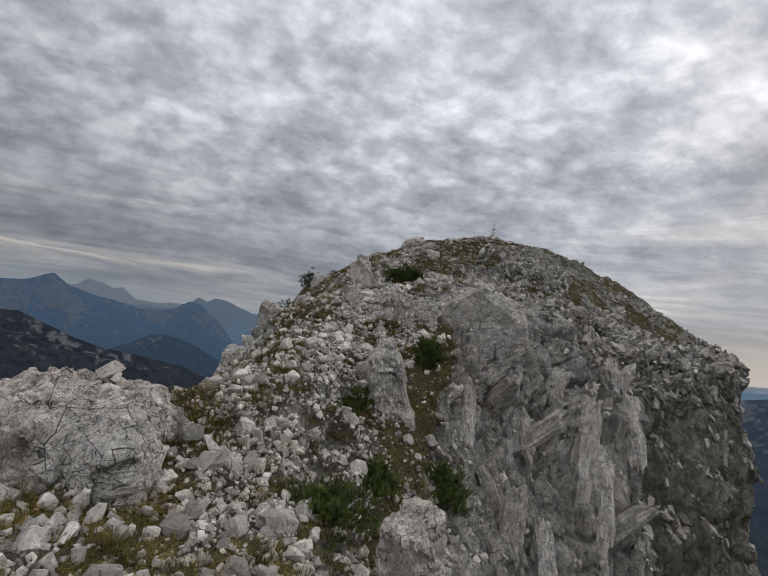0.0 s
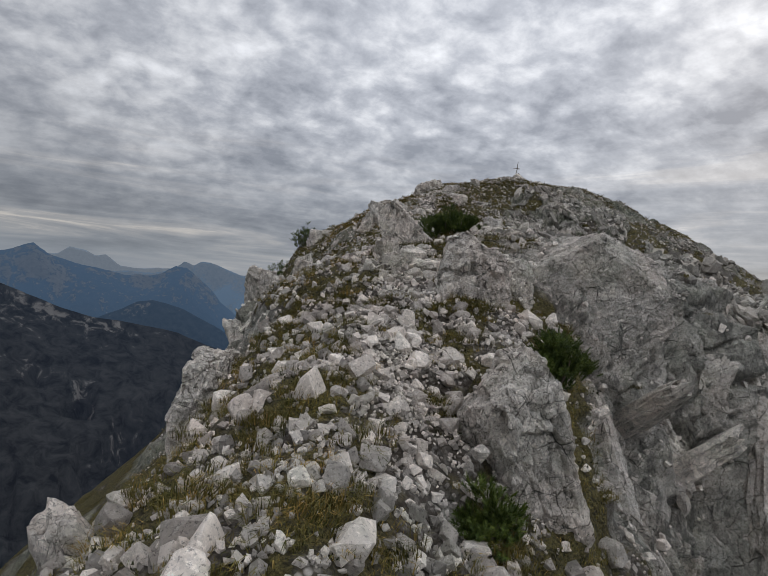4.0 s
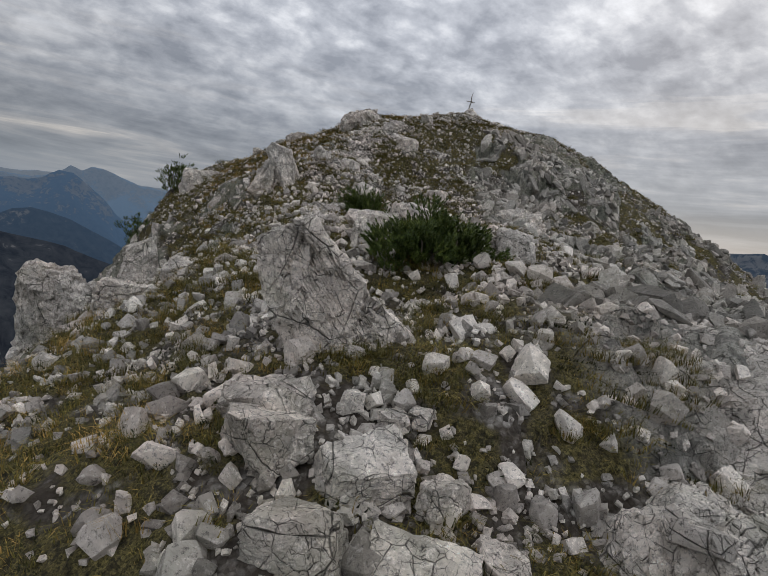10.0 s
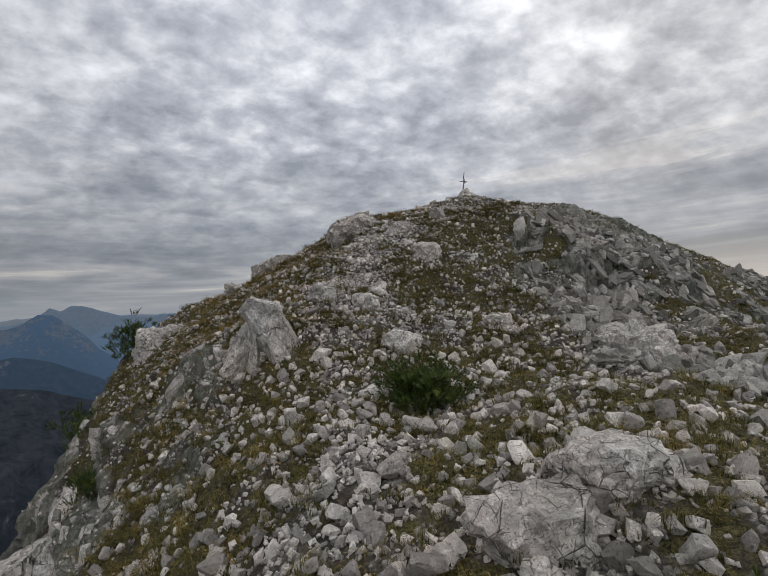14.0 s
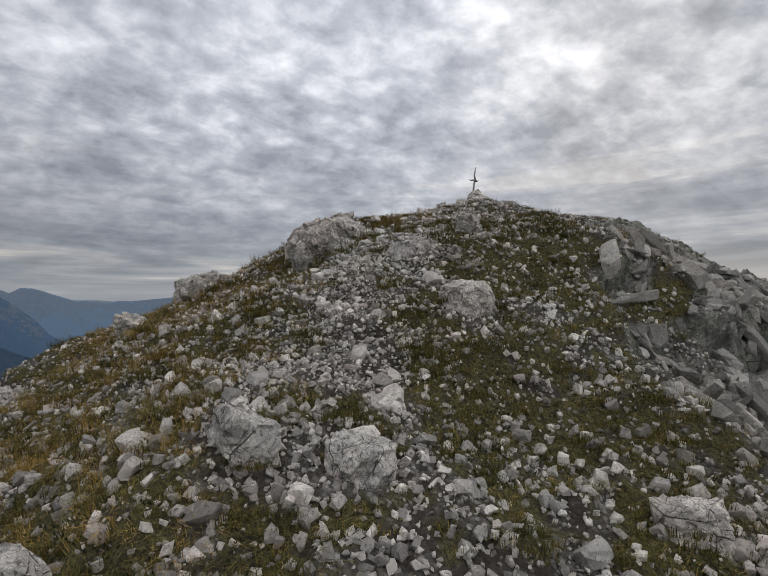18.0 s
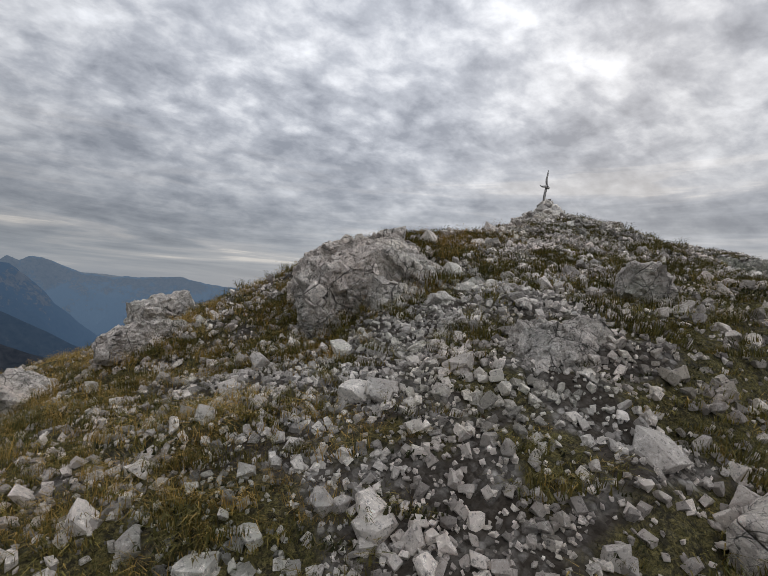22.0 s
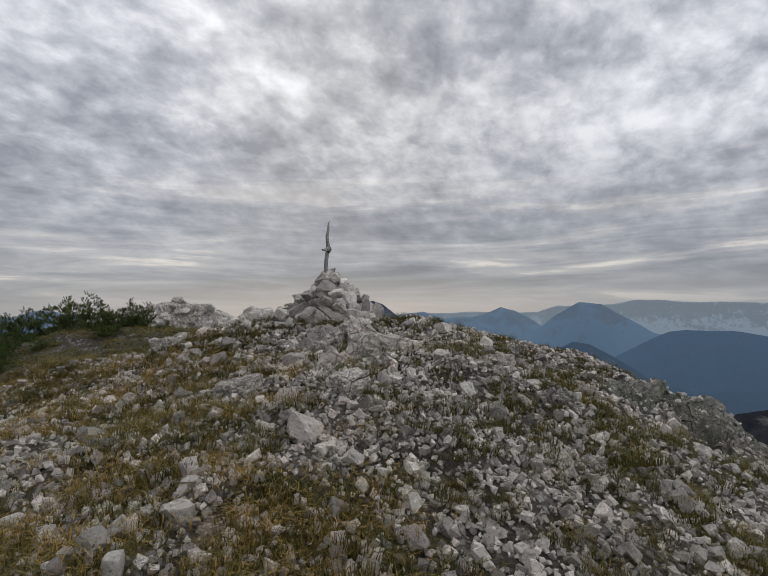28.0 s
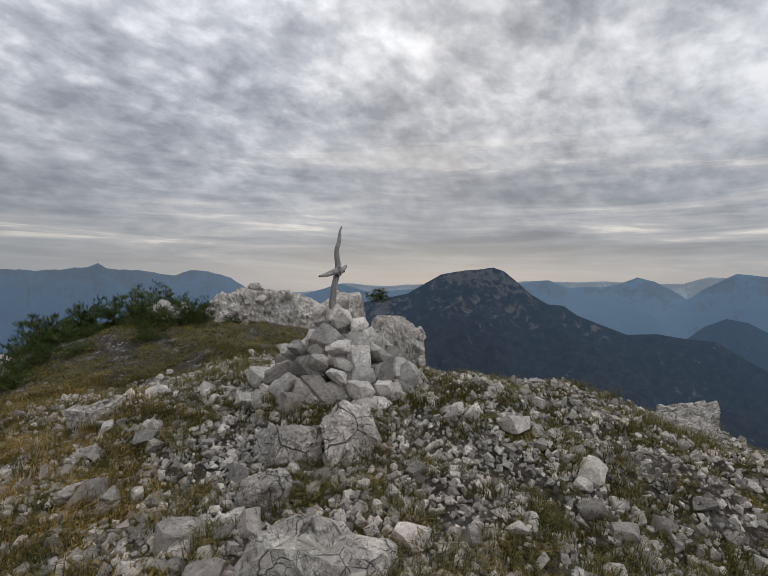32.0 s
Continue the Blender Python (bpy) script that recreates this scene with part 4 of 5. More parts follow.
def outcrop(seed, x, y, size, turn=0.0, lean=(0, 0), sink=0.25, top=None, label="", group="", blocks=30, soften=0.7, level=6, grain=0.3, block=(0.08, 0.22), taper=(0.3, 0.3), crack=0.9):
    """A head of rock: one jointed core and the blocks that have worked loose along its joints."""
    g = np.random.default_rng(seed)
    root = tagged(new("boulder"), label, "boulder", group)
    z = land(x, y) + size[2] * (0.5 - sink) if top is None else top - size[2] * 0.47
    root.matrix_world = pose(x, y, z, lean[0], lean[1], turn)
    v, f, joint = craggy(g, size, level, soften, crack, grain, (1.0, 1.0, 0.7), taper, 0.0, 0.05)
    me = mesh_np("core", v, f, OUTCROP)
    me.attributes.new("joint", "FLOAT", "POINT").data.foreach_set("value", joint.astype(np.float32))
    part("core", me, root)
    fn = np.cross(v[f[:, 1]] - v[f[:, 0]], v[f[:, 2]] - v[f[:, 0]])
    area = np.linalg.norm(fn, axis=1) * (v[f].mean(1)[:, 2] > -0.15 * size[2])
    for i in g.choice(len(f), blocks, p=area / area.sum()):
        n = Vector(fn[i]).normalized()
        k = block[0] * (block[1] / block[0]) ** (g.random() ** 1.4)
        ob = part("block", BLOCKS[g.integers(len(BLOCKS))], root)
        way = n.to_track_quat("Z", "Y").to_matrix().to_4x4() @ Matrix.Rotation(g.uniform(0, 6.28), 4, "Z") @ Matrix.Rotation(g.normal(0, 0.22), 4, "X")
        ob.matrix_local = Matrix.Translation(Vector(v[f[i]].mean(0)) - n * k * g.uniform(0.02, 0.16)) @ way @ Matrix.Diagonal((k, k * g.uniform(0.6, 1.0), k * g.uniform(0.5, 0.8), 1))
    return root


def worn(v, f, salt, times=1):
    """A stone with knocked corners and rough faces."""
    v, f = refine(v, f, times)
    v = v * (1 - 0.10 * np.clip(np.linalg.norm(v, axis=1) - 0.5, 0, 1))[:, None]
    return v + 0.035 * np.stack([vnoise(v * 4.5 + 3 * k, salt + k) for k in range(3)], 1), f


BLOCKS = [mesh_np("block", *worn(*hull_stone(np.random.default_rng(900 + i)), 500 + 9 * i), OUTCROP) for i in range(10)]
BOULDERS = "limestone boulders on the ridge"
outcrop(101, -2.2, 7.05, (2.3, 2.1, 1.6), 20, (4, -6), top=1.14, level=7, grain=0.34, blocks=60, label="broad cracked limestone outcrop carrying a small cairn")
outcrop(102, -3.3, 6.3, (1.5, 1.6, 1.5), 40, top=0.8, blocks=30, label="cracked limestone outcrop at the edge of the ridge")
outcrop(116, -1.55, 4.6, (0.75, 0.5, 0.7), 30, (5, 8), top=0.45, blocks=12, level=5, grain=0.2, label="upright cracked limestone block in the scree")
boulder(117, -2.0, 4.9, (0.5, 0.55, 0.85), 70, (0, -8), top=0.55, soften=0.3, level=5, label="pale limestone block at the edge of the path")
boulder(103, 0.5, 10.75, (0.85, 0.8, 1.6), 15, (8, -10), top=1.72, soften=0.3, level=6, grain=0.36, crack=0.8, taper=(0.35, 0.2), label="tall pale limestone block on the crest")
boulder(118, 0.85, 6.6, (0.45, 0.55, 1.0), 20, (4, -10), top=0.55, soften=0.3, label="pointed pale block above the gully")
outcrop(104, 0.42, 13.22, (0.95, 0.85, 1.5), 10, (6, 4), top=2.97, soften=0.5, blocks=50, grain=0.3, block=(0.08, 0.26), taper=(0.15, 0.2), label="upright cracked limestone fin beside the path")
boulder(105, -0.20, 15.45, (0.85, 0.6, 1.55), -6, (12, -24), top=3.95, soften=0.25, level=6, grain=0.34, crack=0.7, taper=(0.6, 0.35), skew=0.5, label="leaning jagged limestone fin beside the path")
boulder(106, -0.86, 22.2, (0.46, 0.5, 1.6), 10, (8, -22), top=5.16, soften=0.1, level=6, grain=0.34, crack=0.45, taper=(0.15, 0.2), label="leaning pale limestone tooth among stones")
boulder(107, -1.26, 22.4, (0.36, 0.4, 1.0), 60, (0, -6), top=4.86, level=5, crack=0.7, label="narrow limestone block beside the leaning tooth")
boulder(119, -1.48, 22.5, (0.32, 0.4, 0.55), 10, (0, 20), top=4.6, level=5, label="small upright block beside the leaning tooth")
boulder(108, -3.04, 20.5, (0.75, 0.6, 1.7), 15, (0, 6), top=3.1, soften=0.2, level=6, grain=0.4, crack=0.5, taper=(0.25, 0.2), label="white broken limestone block on the west edge")
outcrop(109, -3.95, 20.2, (1.2, 1.3, 2.6), 70, top=2.7, blocks=60, block=(0.1, 0.35), label="cracked limestone outcrop on the west edge")
outcrop(110, -3.6, 27.9, (1.35, 1.0, 1.0), 25, (0, -8), top=4.85, blocks=16, label="cream limestone boulder on the grassy west edge")
outcrop(120, -2.95, 13.3, (0.9, 1.8, 1.8), 8, (0, 8), top=1.3, blocks=40, label="pale limestone ledge on the west edge")
boulder(111, 2.62, 15.2, (2.5, 2.6, 2.0), 8, (6, 17), top=3.28, soften=0.9, level=7, crack=0.4, grain=0.42, stretch=(1.0, 0.8, 0.7), label="great smooth limestone slab on the east edge")
outcrop(112, 1.2, 28.2, (2.2, 1.8, 1.3), 8, (12, -13), top=7.3, soften=0.9, level=7, grain=0.26, blocks=110, block=(0.06, 0.2), crack=0.8, label="large cracked limestone outcrop beside the path")
boulder(113, 1.12, 27.3, (0.5, 0.32, 0.34), 10, (0, -6), top=6.86, soften=0.3, level=5, label="low cracked block below the outcrop")
outcrop(114, 3.9, 21.9, (1.5, 1.3, 1.8), 30, top=4.45, blocks=80, block=(0.1, 0.35), label="rounded grey limestone rib on the east slope")
outcrop(115, 1.1, 14.05, (0.9, 0.8, 1.0), 25, (6, 8), top=2.8, blocks=24, label="low cracked limestone ledge beside the path")
outcrop(146, 1.7, 25.95, (0.75, 0.55, 0.8), 20, (6, -4), top=6.66, blocks=14, grain=0.2, label="grey-green limestone head in the scree")
for s, x, y, sz, tn in ((147, -0.75, 14.75, (0.5, 0.34, 0.24), 160),
                        (125, 0.3, 18.15, (0.55, 0.36, 0.36), 10), (126, 0.85, 18.4, (0.6, 0.5, 0.35), 10), (164, -0.6, 17.3, (0.3, 0.26, 0.3), 30), (165, -0.3, 16.85, (0.55, 0.36, 0.22), 5), (166, 0.02, 17.75, (0.18, 0.2, 0.45), 20), (127, -2.1, 19.3, (0.6, 0.5, 0.4), 80), (128, -2.6, 18.5, (0.7, 0.5, 0.5), 20),
                        (129, 1.5, 17.0, (0.5, 0.4, 0.4), 70), (130, 1.9, 24.8, (0.55, 0.4, 0.45), 25), (131, 2.7, 26.4, (0.45, 0.36, 0.35), 65), (132, 0.6, 22.0, (0.45, 0.3, 0.35), 15),
                        (133, -0.3, 23.2, (0.5, 0.3, 0.3), 100), (134, 0.35, 23.0, (0.4, 0.28, 0.3), 45), (135, 2.2, 22.6, (0.4, 0.3, 0.3), 140), (136, -1.2, 31.2, (0.9, 0.8, 0.8), 30),
                        (137, -2.0, 28.9, (0.6, 0.5, 0.5), 80), (138, -0.9, 28.4, (0.7, 0.4, 0.35), 10), (139, 4.85, 30.75, (0.56, 0.38, 0.28), 130), (140, 3.75, 31.3, (0.34, 0.26, 0.16), 20),
                        (141, 4.0, 30.3, (0.34, 0.24, 0.18), 60), (142, 9.9, 31.5, (1.0, 0.8, 0.42), 20), (143, 11.2, 31.9, (0.8, 0.6, 0.4), 70), (148, 5.62, 31.75, (0.42, 0.34, 0.34), 60), (149, 5.22, 31.85, (0.36, 0.28, 0.28), 10), (150, 4.97, 31.5, (0.26, 0.2, 0.2), 40), (144, 4.4, 33.6, (0.5, 0.3, 0.25), 30), (145, 5.4, 29.9, (0.32, 0.24, 0.14), 10)):
    boulder(s, x, y, sz, tn, (s % 23 - 11, s % 17 - 8), sink=0.34, group=BOULDERS, soften=0.1 * (s % 4))


# broken pale blocks lying across the path
for s, x, y, sz, tn, ln in ((121, -0.30, 14.34, (0.40, 0.26, 0.24), 15, (20, -8)), (122, -0.14, 13.90, (0.42, 0.25, 0.20), -12, (12, 6)), (123, -0.55, 14.06, (0.30, 0.34, 0.22), 60, (-6, 14)), (124, 0.04, 14.28, (0.20, 0.17, 0.20), 30, (10, 10)),
                            (158, 0.24, 13.98, (0.20, 0.17, 0.14), 70, (5, -12)), (159, -0.12, 14.62, (0.15, 0.13, 0.12), 20, (0, 8)), (160, -0.74, 14.50, (0.42, 0.3, 0.22), 120, (8, 4)), (161, -0.50, 13.82, (0.24, 0.18, 0.12), 150, (4, 10)),
                            (162, 0.02, 14.66, (0.13, 0.12, 0.1), 50, (6, 0)), (163, -0.32, 14.72, (0.14, 0.1, 0.1), 90, (0, 6))):
    boulder(s, x, y, sz, tn, ln, sink=0.2, level=5, soften=0.1, crack=0.4, group="pale blocks across the path", label="pale angular limestone block lying on the path")


# rock heads of the next rise behind the summit
for s, x, y, sz in ((151, 9.6, 43.5, (2.4, 2.0, 2.0)), (152, 11.4, 44, (2.6, 2.2, 2.1)), (153, 13.2, 44.5, (2.2, 2.4, 1.8)), (154, 14.4, 42.8, (2.0, 2.4, 2.6)), (155, 6.4, 41, (0.9, 0.8, 0.7)), (156, 3.2, 40, (0.8, 0.7, 0.6)), (157, 8.2, 42.2, (1.2, 1.0, 1.2))):
    outcrop(s, x, y, sz, s * 7, top=(8.5 + 0.16 * (s % 4) if s < 154 else 7.95 if s == 154 else None), sink=0.3, blocks=20, block=(0.15, 0.5), level=5, grain=0.4, label="grey limestone crag behind the summit", group="crags behind the summit")


# ---------------------------------------------------------------- cairns and the summit cross
def cairn(x, y, z, rings, label, seed, big):
    rng = np.random.default_rng(seed)
    root = tagged(new("cairn"), label, "cairn")
    root.matrix_world = pose(x, y, z)
    kinds = []
    for i in range(9):
        v, f = worn(*hull_stone(np.random.default_rng(seed + 3 * i)), seed + 5 * i, 2)
        kinds.append(mesh_np("stone", v * np.array([1.0, rng.uniform(0.6, 0.9), rng.uniform(0.5, 0.75)]), f, LIME))
    for h, rad, count, sz in rings:
        a0 = rng.uniform(0, 6.28)
        for i in range(count):
            a = a0 + 6.283 * i / count + rng.normal(0, 0.12)
            r = rad * rng.uniform(0.86, 1.08)
            ob = part("stone", kinds[rng.integers(9)], root)
            k = sz * rng.uniform(0.8, 1.3) * big
            ob.matrix_local = pose(r * math.cos(a), r * math.sin(a), h + rng.normal(0, 0.02), rng.normal(0, 30), rng.normal(0, 30), rng.uniform(0, 360)) @ Matrix.Diagonal((k * rng.uniform(0.85, 1.25), k * rng.uniform(0.8, 1.1), k * rng.uniform(0.8, 1.15), 1))
    return root


CX, CY = 6.06, 32.6
CZ = land(CX, CY)
cairn(CX, CY, CZ - 0.05, [(-0.02, 0.70, 20, 0.23), (0.0, 0.42, 9, 0.30), (0.08, 0.59, 18, 0.22), (0.15, 0.30, 7, 0.32), (0.17, 0.50, 16, 0.21), (0.26, 0.41, 13, 0.21), (0.29, 0.18, 4, 0.32), (0.35, 0.33, 12, 0.20), (0.43, 0.24, 9, 0.19), (0.46, 0.06, 2, 0.26), (0.52, 0.17, 7, 0.18), (0.60, 0.09, 4, 0.16)],
      "summit cairn heaped from angular pale limestone blocks", 700, 1.0)
cairn(-1.95, 6.95, 1.03, [(0.0, 0.22, 7, 0.18), (0.03, 0.08, 3, 0.19), (0.11, 0.11, 5, 0.18), (0.20, 0.06, 3, 0.18), (0.28, 0.02, 1, 0.22)], "small cairn of flat limestone stones on an outcrop", 760, 1.0)


def stick(name, line, radii, mat, parent, label=""):
    """A crooked round stick through some places."""
    pts, rad = np.array(line, float), np.array(radii, float)
    t = np.linspace(0, len(line) - 1, len(line) * 5)
    c = np.stack([np.interp(t, range(len(line)), pts[:, i]) for i in range(3)], 1)
    c += 0.25 * np.mean(rad) * np.stack([np.sin(t * 3.1), np.cos(t * 2.3), np.zeros_like(t)], 1)
    r = np.interp(t, range(len(line)), rad)
    g = np.gradient(c, axis=0)
    g /= np.linalg.norm(g, axis=1)[:, None] + 1e-9
    ref = np.where(np.abs(g[:, 2:]) > 0.8, np.array([[1.0, 0, 0]]), np.array([[0, 0, 1.0]]))
    s1 = np.cross(g, ref)
    s1 /= np.linalg.norm(s1, axis=1)[:, None]
    s2 = np.cross(g, s1)
    a = np.linspace(0, 2 * np.pi, 8, endpoint=False)
    ring = r[:, None, None] * (1 + 0.12 * np.sin(3 * a))[None, :, None] * (np.cos(a)[None, :, None] * s1[:, None] + np.sin(a)[None, :, None] * s2[:, None]) + c[:, None]
    n = len(t)
    idx = np.arange(n * 8).reshape(n, 8)
    f = np.stack([idx[:-1], np.roll(idx[:-1], -1, 1), np.roll(idx[1:], -1, 1), idx[1:]], -1).reshape(-1, 4)
    v = ring.reshape(-1, 3)
    me = mesh_np(name, v, f, mat, True)
    return part(name, me, parent, label)


cross = tagged(new("summit_cross"), "weathered grey branch set as a crooked cross in the cairn", "cross")
cross.matrix_world = pose(CX - 0.09, CY + 0.03, CZ + 0.32)
stick("upright", [(0, 0, 0), (0.01, 0.0, 0.25), (0.04, 0.01, 0.48), (0.085, 0.02, 0.66), (0.07, 0.03, 0.80), (0.10, 0.03, 0.92), (0.13, 0.04, 1.0)], [0.030, 0.028, 0.026, 0.026, 0.02, 0.015, 0.004], DRIFT, cross)
stick("crosspiece", [(-0.20, -0.17, 0.56), (-0.08, -0.07, 0.575), (0.07, 0.0, 0.61), (0.2, 0.14, 0.62), (0.28, 0.22, 0.66)], [0.008, 0.02, 0.027, 0.024, 0.014], DRIFT, cross)
stick("knot", [(0.05, -0.02, 0.57), (0.075, 0.0, 0.61), (0.1, 0.03, 0.65)], [0.02, 0.036, 0.018], DRIFT, cross, "grey root knot at the crossing")


# ---------------------------------------------------------------- dwarf pines
def shoot_arrays(rng, count=34, length=0.075):
    """One upright shoot with its needles, as triangles."""
    v, f = [], []
    for i in range(count):
        h = length * rng.uniform(0.0, 1.0)
        a = rng.uniform(0, 6.283)
        out = np.array([math.cos(a), math.sin(a), rng.uniform(0.5, 1.5)])
        out /= np.linalg.norm(out)
        ln = rng.uniform(0.026, 0.042)
        side = np.array([-math.sin(a), math.cos(a), 0]) * 0.0046
        b = np.array([0, 0, h])
        k = len(v)
        v += [b - side, b + side, b + out * ln]
        f.append((k, k + 1, k + 2))
    return np.array(v), np.array(f)


def pine_meshes(seed, w, d, h, shoots):
    """Crown arrays and limb lines of a sprawling dwarf pine."""
    rng = np.random.default_rng(seed)
    places, turns, sizes = [], [], []
    lobes = [(0.62 * math.cos(i * 2.4) * math.sqrt(i / 13), 0.62 * math.sin(i * 2.4) * math.sqrt(i / 13), rng.uniform(0.3, 0.72) * (1.1 - 0.5 * i / 13)) for i in range(14)]
    while len(places) < shoots:
        lx, ly, lz = lobes[rng.integers(14)]
        q = rng.normal(size=3)
        q /= np.linalg.norm(q)
        r = rng.uniform(0.6, 1.0) * 0.36
        mid = np.array([lx + q[0] * r, ly + q[1] * r, max(0.04, lz + q[2] * r)]) * np.array([w / 2, d / 2, h])
        for _ in range(11):
            o = rng.normal(size=3) * np.array([0.045, 0.045, 0.03])
            places.append(mid + o)
            ax = np.array([q[0] * 0.45 + lx * 0.3, q[1] * 0.45 + ly * 0.3, 0.75]) + 6.0 * o * np.array([1, 1, 0.3])
            ax /= np.linalg.norm(ax)
            s1 = np.cross(ax, (0.3, 0.9, 0.1))
            s1 /= np.linalg.norm(s1)
            turns.append(np.stack([s1, np.cross(ax, s1), ax], 1))
            sizes.append(rng.uniform(0.7, 1.25))
    sv, sf = shoot_arrays(rng)
    v, f = scattered(sv, sf, np.array(places), np.array(turns), np.array(sizes))
    limbs = [(l[0] * w * 0.5, l[1] * d * 0.5, (0.1 + l[2]) * h) for l in lobes[5:]]
    return v, f, limbs


def pine(seed, x, y, w, d, h, shoots=330, z=None, label="", group="dwarf pines on the ridge", sink=0.05):
    root = tagged(new("dwarf_pine"), label or "low dark green dwarf mountain pine bush", "shrub", group)
    root.matrix_world = pose(x, y, (land(x, y) if z is None else z) - sink)
    v, f, limbs = pine_meshes(seed, w, d, h, shoots)
    part("crown", mesh_np("crown", v, f, NEEDLE), root)
    for i, (lx, ly, lz) in enumerate(limbs[:7]):
        stick("limb", [(0, 0, 0), (lx * 0.45, ly * 0.45, lz * 0.28), (lx * 0.85, ly * 0.85, lz * 0.62), (lx, ly, lz)], [0.022, 0.018, 0.012, 0.005], BARK, root)
    return root


pine(1, 0.62, 16.95, 1.5, 1.0, 0.62, 1900)
pine(2, 0.40, 20.55, 0.95, 0.8, 0.5, 1000, sink=0.0)
pine(3, -4.5, 28.9, 1.3, 1.0, 1.2, 1000)
pine(4, 1.15, 12.0, 0.72, 0.7, 0.6, 900)
pine(5, 0.02, 9.95, 0.4, 0.36, 0.32, 300)
pine(6, 0.0, 7.45, 1.15, 0.8, 0.42, 1000)
pine(12, 0.5, 9.1, 0.5, 0.45, 0.34, 400)
pine(13, 1.55, 10.3, 0.75, 0.7, 0.6, 800)
pine(7, -2.3, 3.9, 0.8, 0.9, 0.6, 700)
pine(8, -3.1, 10.6, 1.1, 1.8, 0.9, 900)
pine(9, -3.3, 12.4, 1.1, 1.6, 0.9, 800)
pine(10, -3.9, 24.4, 0.8, 0.8, 0.5, 420)
pine(11, -5.0, 27.2, 1.3, 1.2, 0.9, 600)
rng = np.random.default_rng(77)
BANK = [pine(20 + i, 4.2 + i, 42.5 + 0.6 * (i % 2), 1.8, 1.6, 1.0, 1300, group="pine thicket behind the summit") for i in range(3)]
for i in range(120):
    x, y = rng.uniform(0.4, 8.4), rng.uniform(36.4, 45)
    if x > 3.2 + 1.0 * (y - 36.4):
        continue
    copy_thing(BANK[i % 3], pose(x, y, land(x, y) - 0.1, 0, 0, rng.uniform(0, 360)) @ Matrix.Scale((0.28 + 0.5 * rng.random() ** 1.5) * min(1.0, 0.45 + 0.12 * max(x, 0)), 4))
for x, y, k in ((10.0, 43.6, 0.55), (14.0, 43.2, 0.6), (-0.6, 37.5, 0.6), (0.6, 37, 0.6), (-1.6, 36, 0.6), (1.6, 36.3, 0.45)):
    copy_thing(BANK[0], pose(x, y, (land(x, y) if y < 43 or x < 9 else 8.6) - 0.1, 0, 0, x * 40) @ Matrix.Scale(k, 4))


# ---------------------------------------------------------------- loose stones, scree, turf
def pick(count, weight, rng):
    w = (AREA * weight).ravel()
    i = rng.choice(w.size, count, p=w / w.sum())
    j, c = np.divmod(i, GP.shape[1])
    c, j = np.minimum(c, GP.shape[1] - 2), np.minimum(j, GP.shape[0] - 2)
    a, b = rng.random(count)[:, None], rng.random(count)[:, None]
    p = (GP[j, c] * (1 - a) + GP[j, c + 1] * a) * (1 - b) + (GP[j + 1, c] * (1 - a) + GP[j + 1, c + 1] * a) * b
    return p, GN[j, c], GT[j, c], GR[j, c]


gx, gy = GP[..., 0], GP[..., 1]
REACH = ((gy > 1.0) & (gy < 47) & (gx > -7.0) & (gx < 16)).astype(float) * np.clip(GN[..., 2] - 0.25, 0, 1)
CLOSE = np.exp(-(np.abs(gx - trail_x(gy)) / np.interp(gy, [10, 18], [3.0, 5.5])) ** 2) + 0.12
OPEN = 1.0 - np.interp(gy, [22, 26], [0.78, 0.42]) * np.clip((GT - 0.4) / 0.2, 0, 1)
rng = np.random.default_rng(5)
KINDS = [hull_stone(np.random.default_rng(200 + i)) for i in range(12)]

ROUGH = [worn(v, f, 50 + 7 * i) for i, (v, f) in enumerate(KINDS)]
PEBBLES = [hull_stone(np.random.default_rng(300 + i), 0) for i in range(16)]


def scree(name, label, count, weight, lo, hi, power, shapes, flat=0.75, sink=0.15):
    """Loose stones of one size class, in one sheet."""
    vs, fs, base = [], [], 0
    for v0, f0 in shapes:
        m = count // len(shapes)
        p, nr, t, r = pick(m, weight, rng)
        s = lo * (hi / lo) ** (rng.random(m) ** power) * np.interp(p[:, 1], [13, 19, 25], [1.0, 0.85, 0.62])
        sz = np.stack([s, s * rng.uniform(0.6, 1.0, m), s * rng.uniform(0.45, 0.85, m)], 1)
        v, f = scattered(v0, f0, p + nr * (s * 0.5 * (0.5 - sink))[:, None], random_turns(m, rng), sz)
        vs.append(v)
        fs.append(f + base)
        base += len(v)
    me = mesh_np(name, np.concatenate(vs), np.concatenate(fs), LIME)
    return tagged(new(name, me), label, "scree", kind="stuff")


W = REACH * CLOSE * OPEN * (1 - np.interp(gy, [13, 17], [0.72, 0.3]) * GR) * (gy < 36)
UP = np.interp(gy, [13, 15, 18, 24, 28], [1.0, 0.8, 0.9, 1.6, 2.6])
scree("gravel", "pale limestone gravel between the stones", 40000, W * np.interp(gy, [13, 15, 22, 26], [2.0, 0.8, 1.0, 2.2]) * np.exp(-(np.abs(gx - trail_x(gy)) / 2.4) ** 2), 0.02, 0.05, 1.2, PEBBLES[:8])
scree("scree", "loose broken limestone scree covering the ridge", 92000, W * UP, 0.035, 0.115, 2.0, PEBBLES)
scree("scree", "fist-sized to head-sized broken limestone on the ridge", 2300, W * np.interp(gy, [12, 18, 25], [1.0, 0.7, 0.35]), 0.10, 0.24, 2.0, ROUGH)

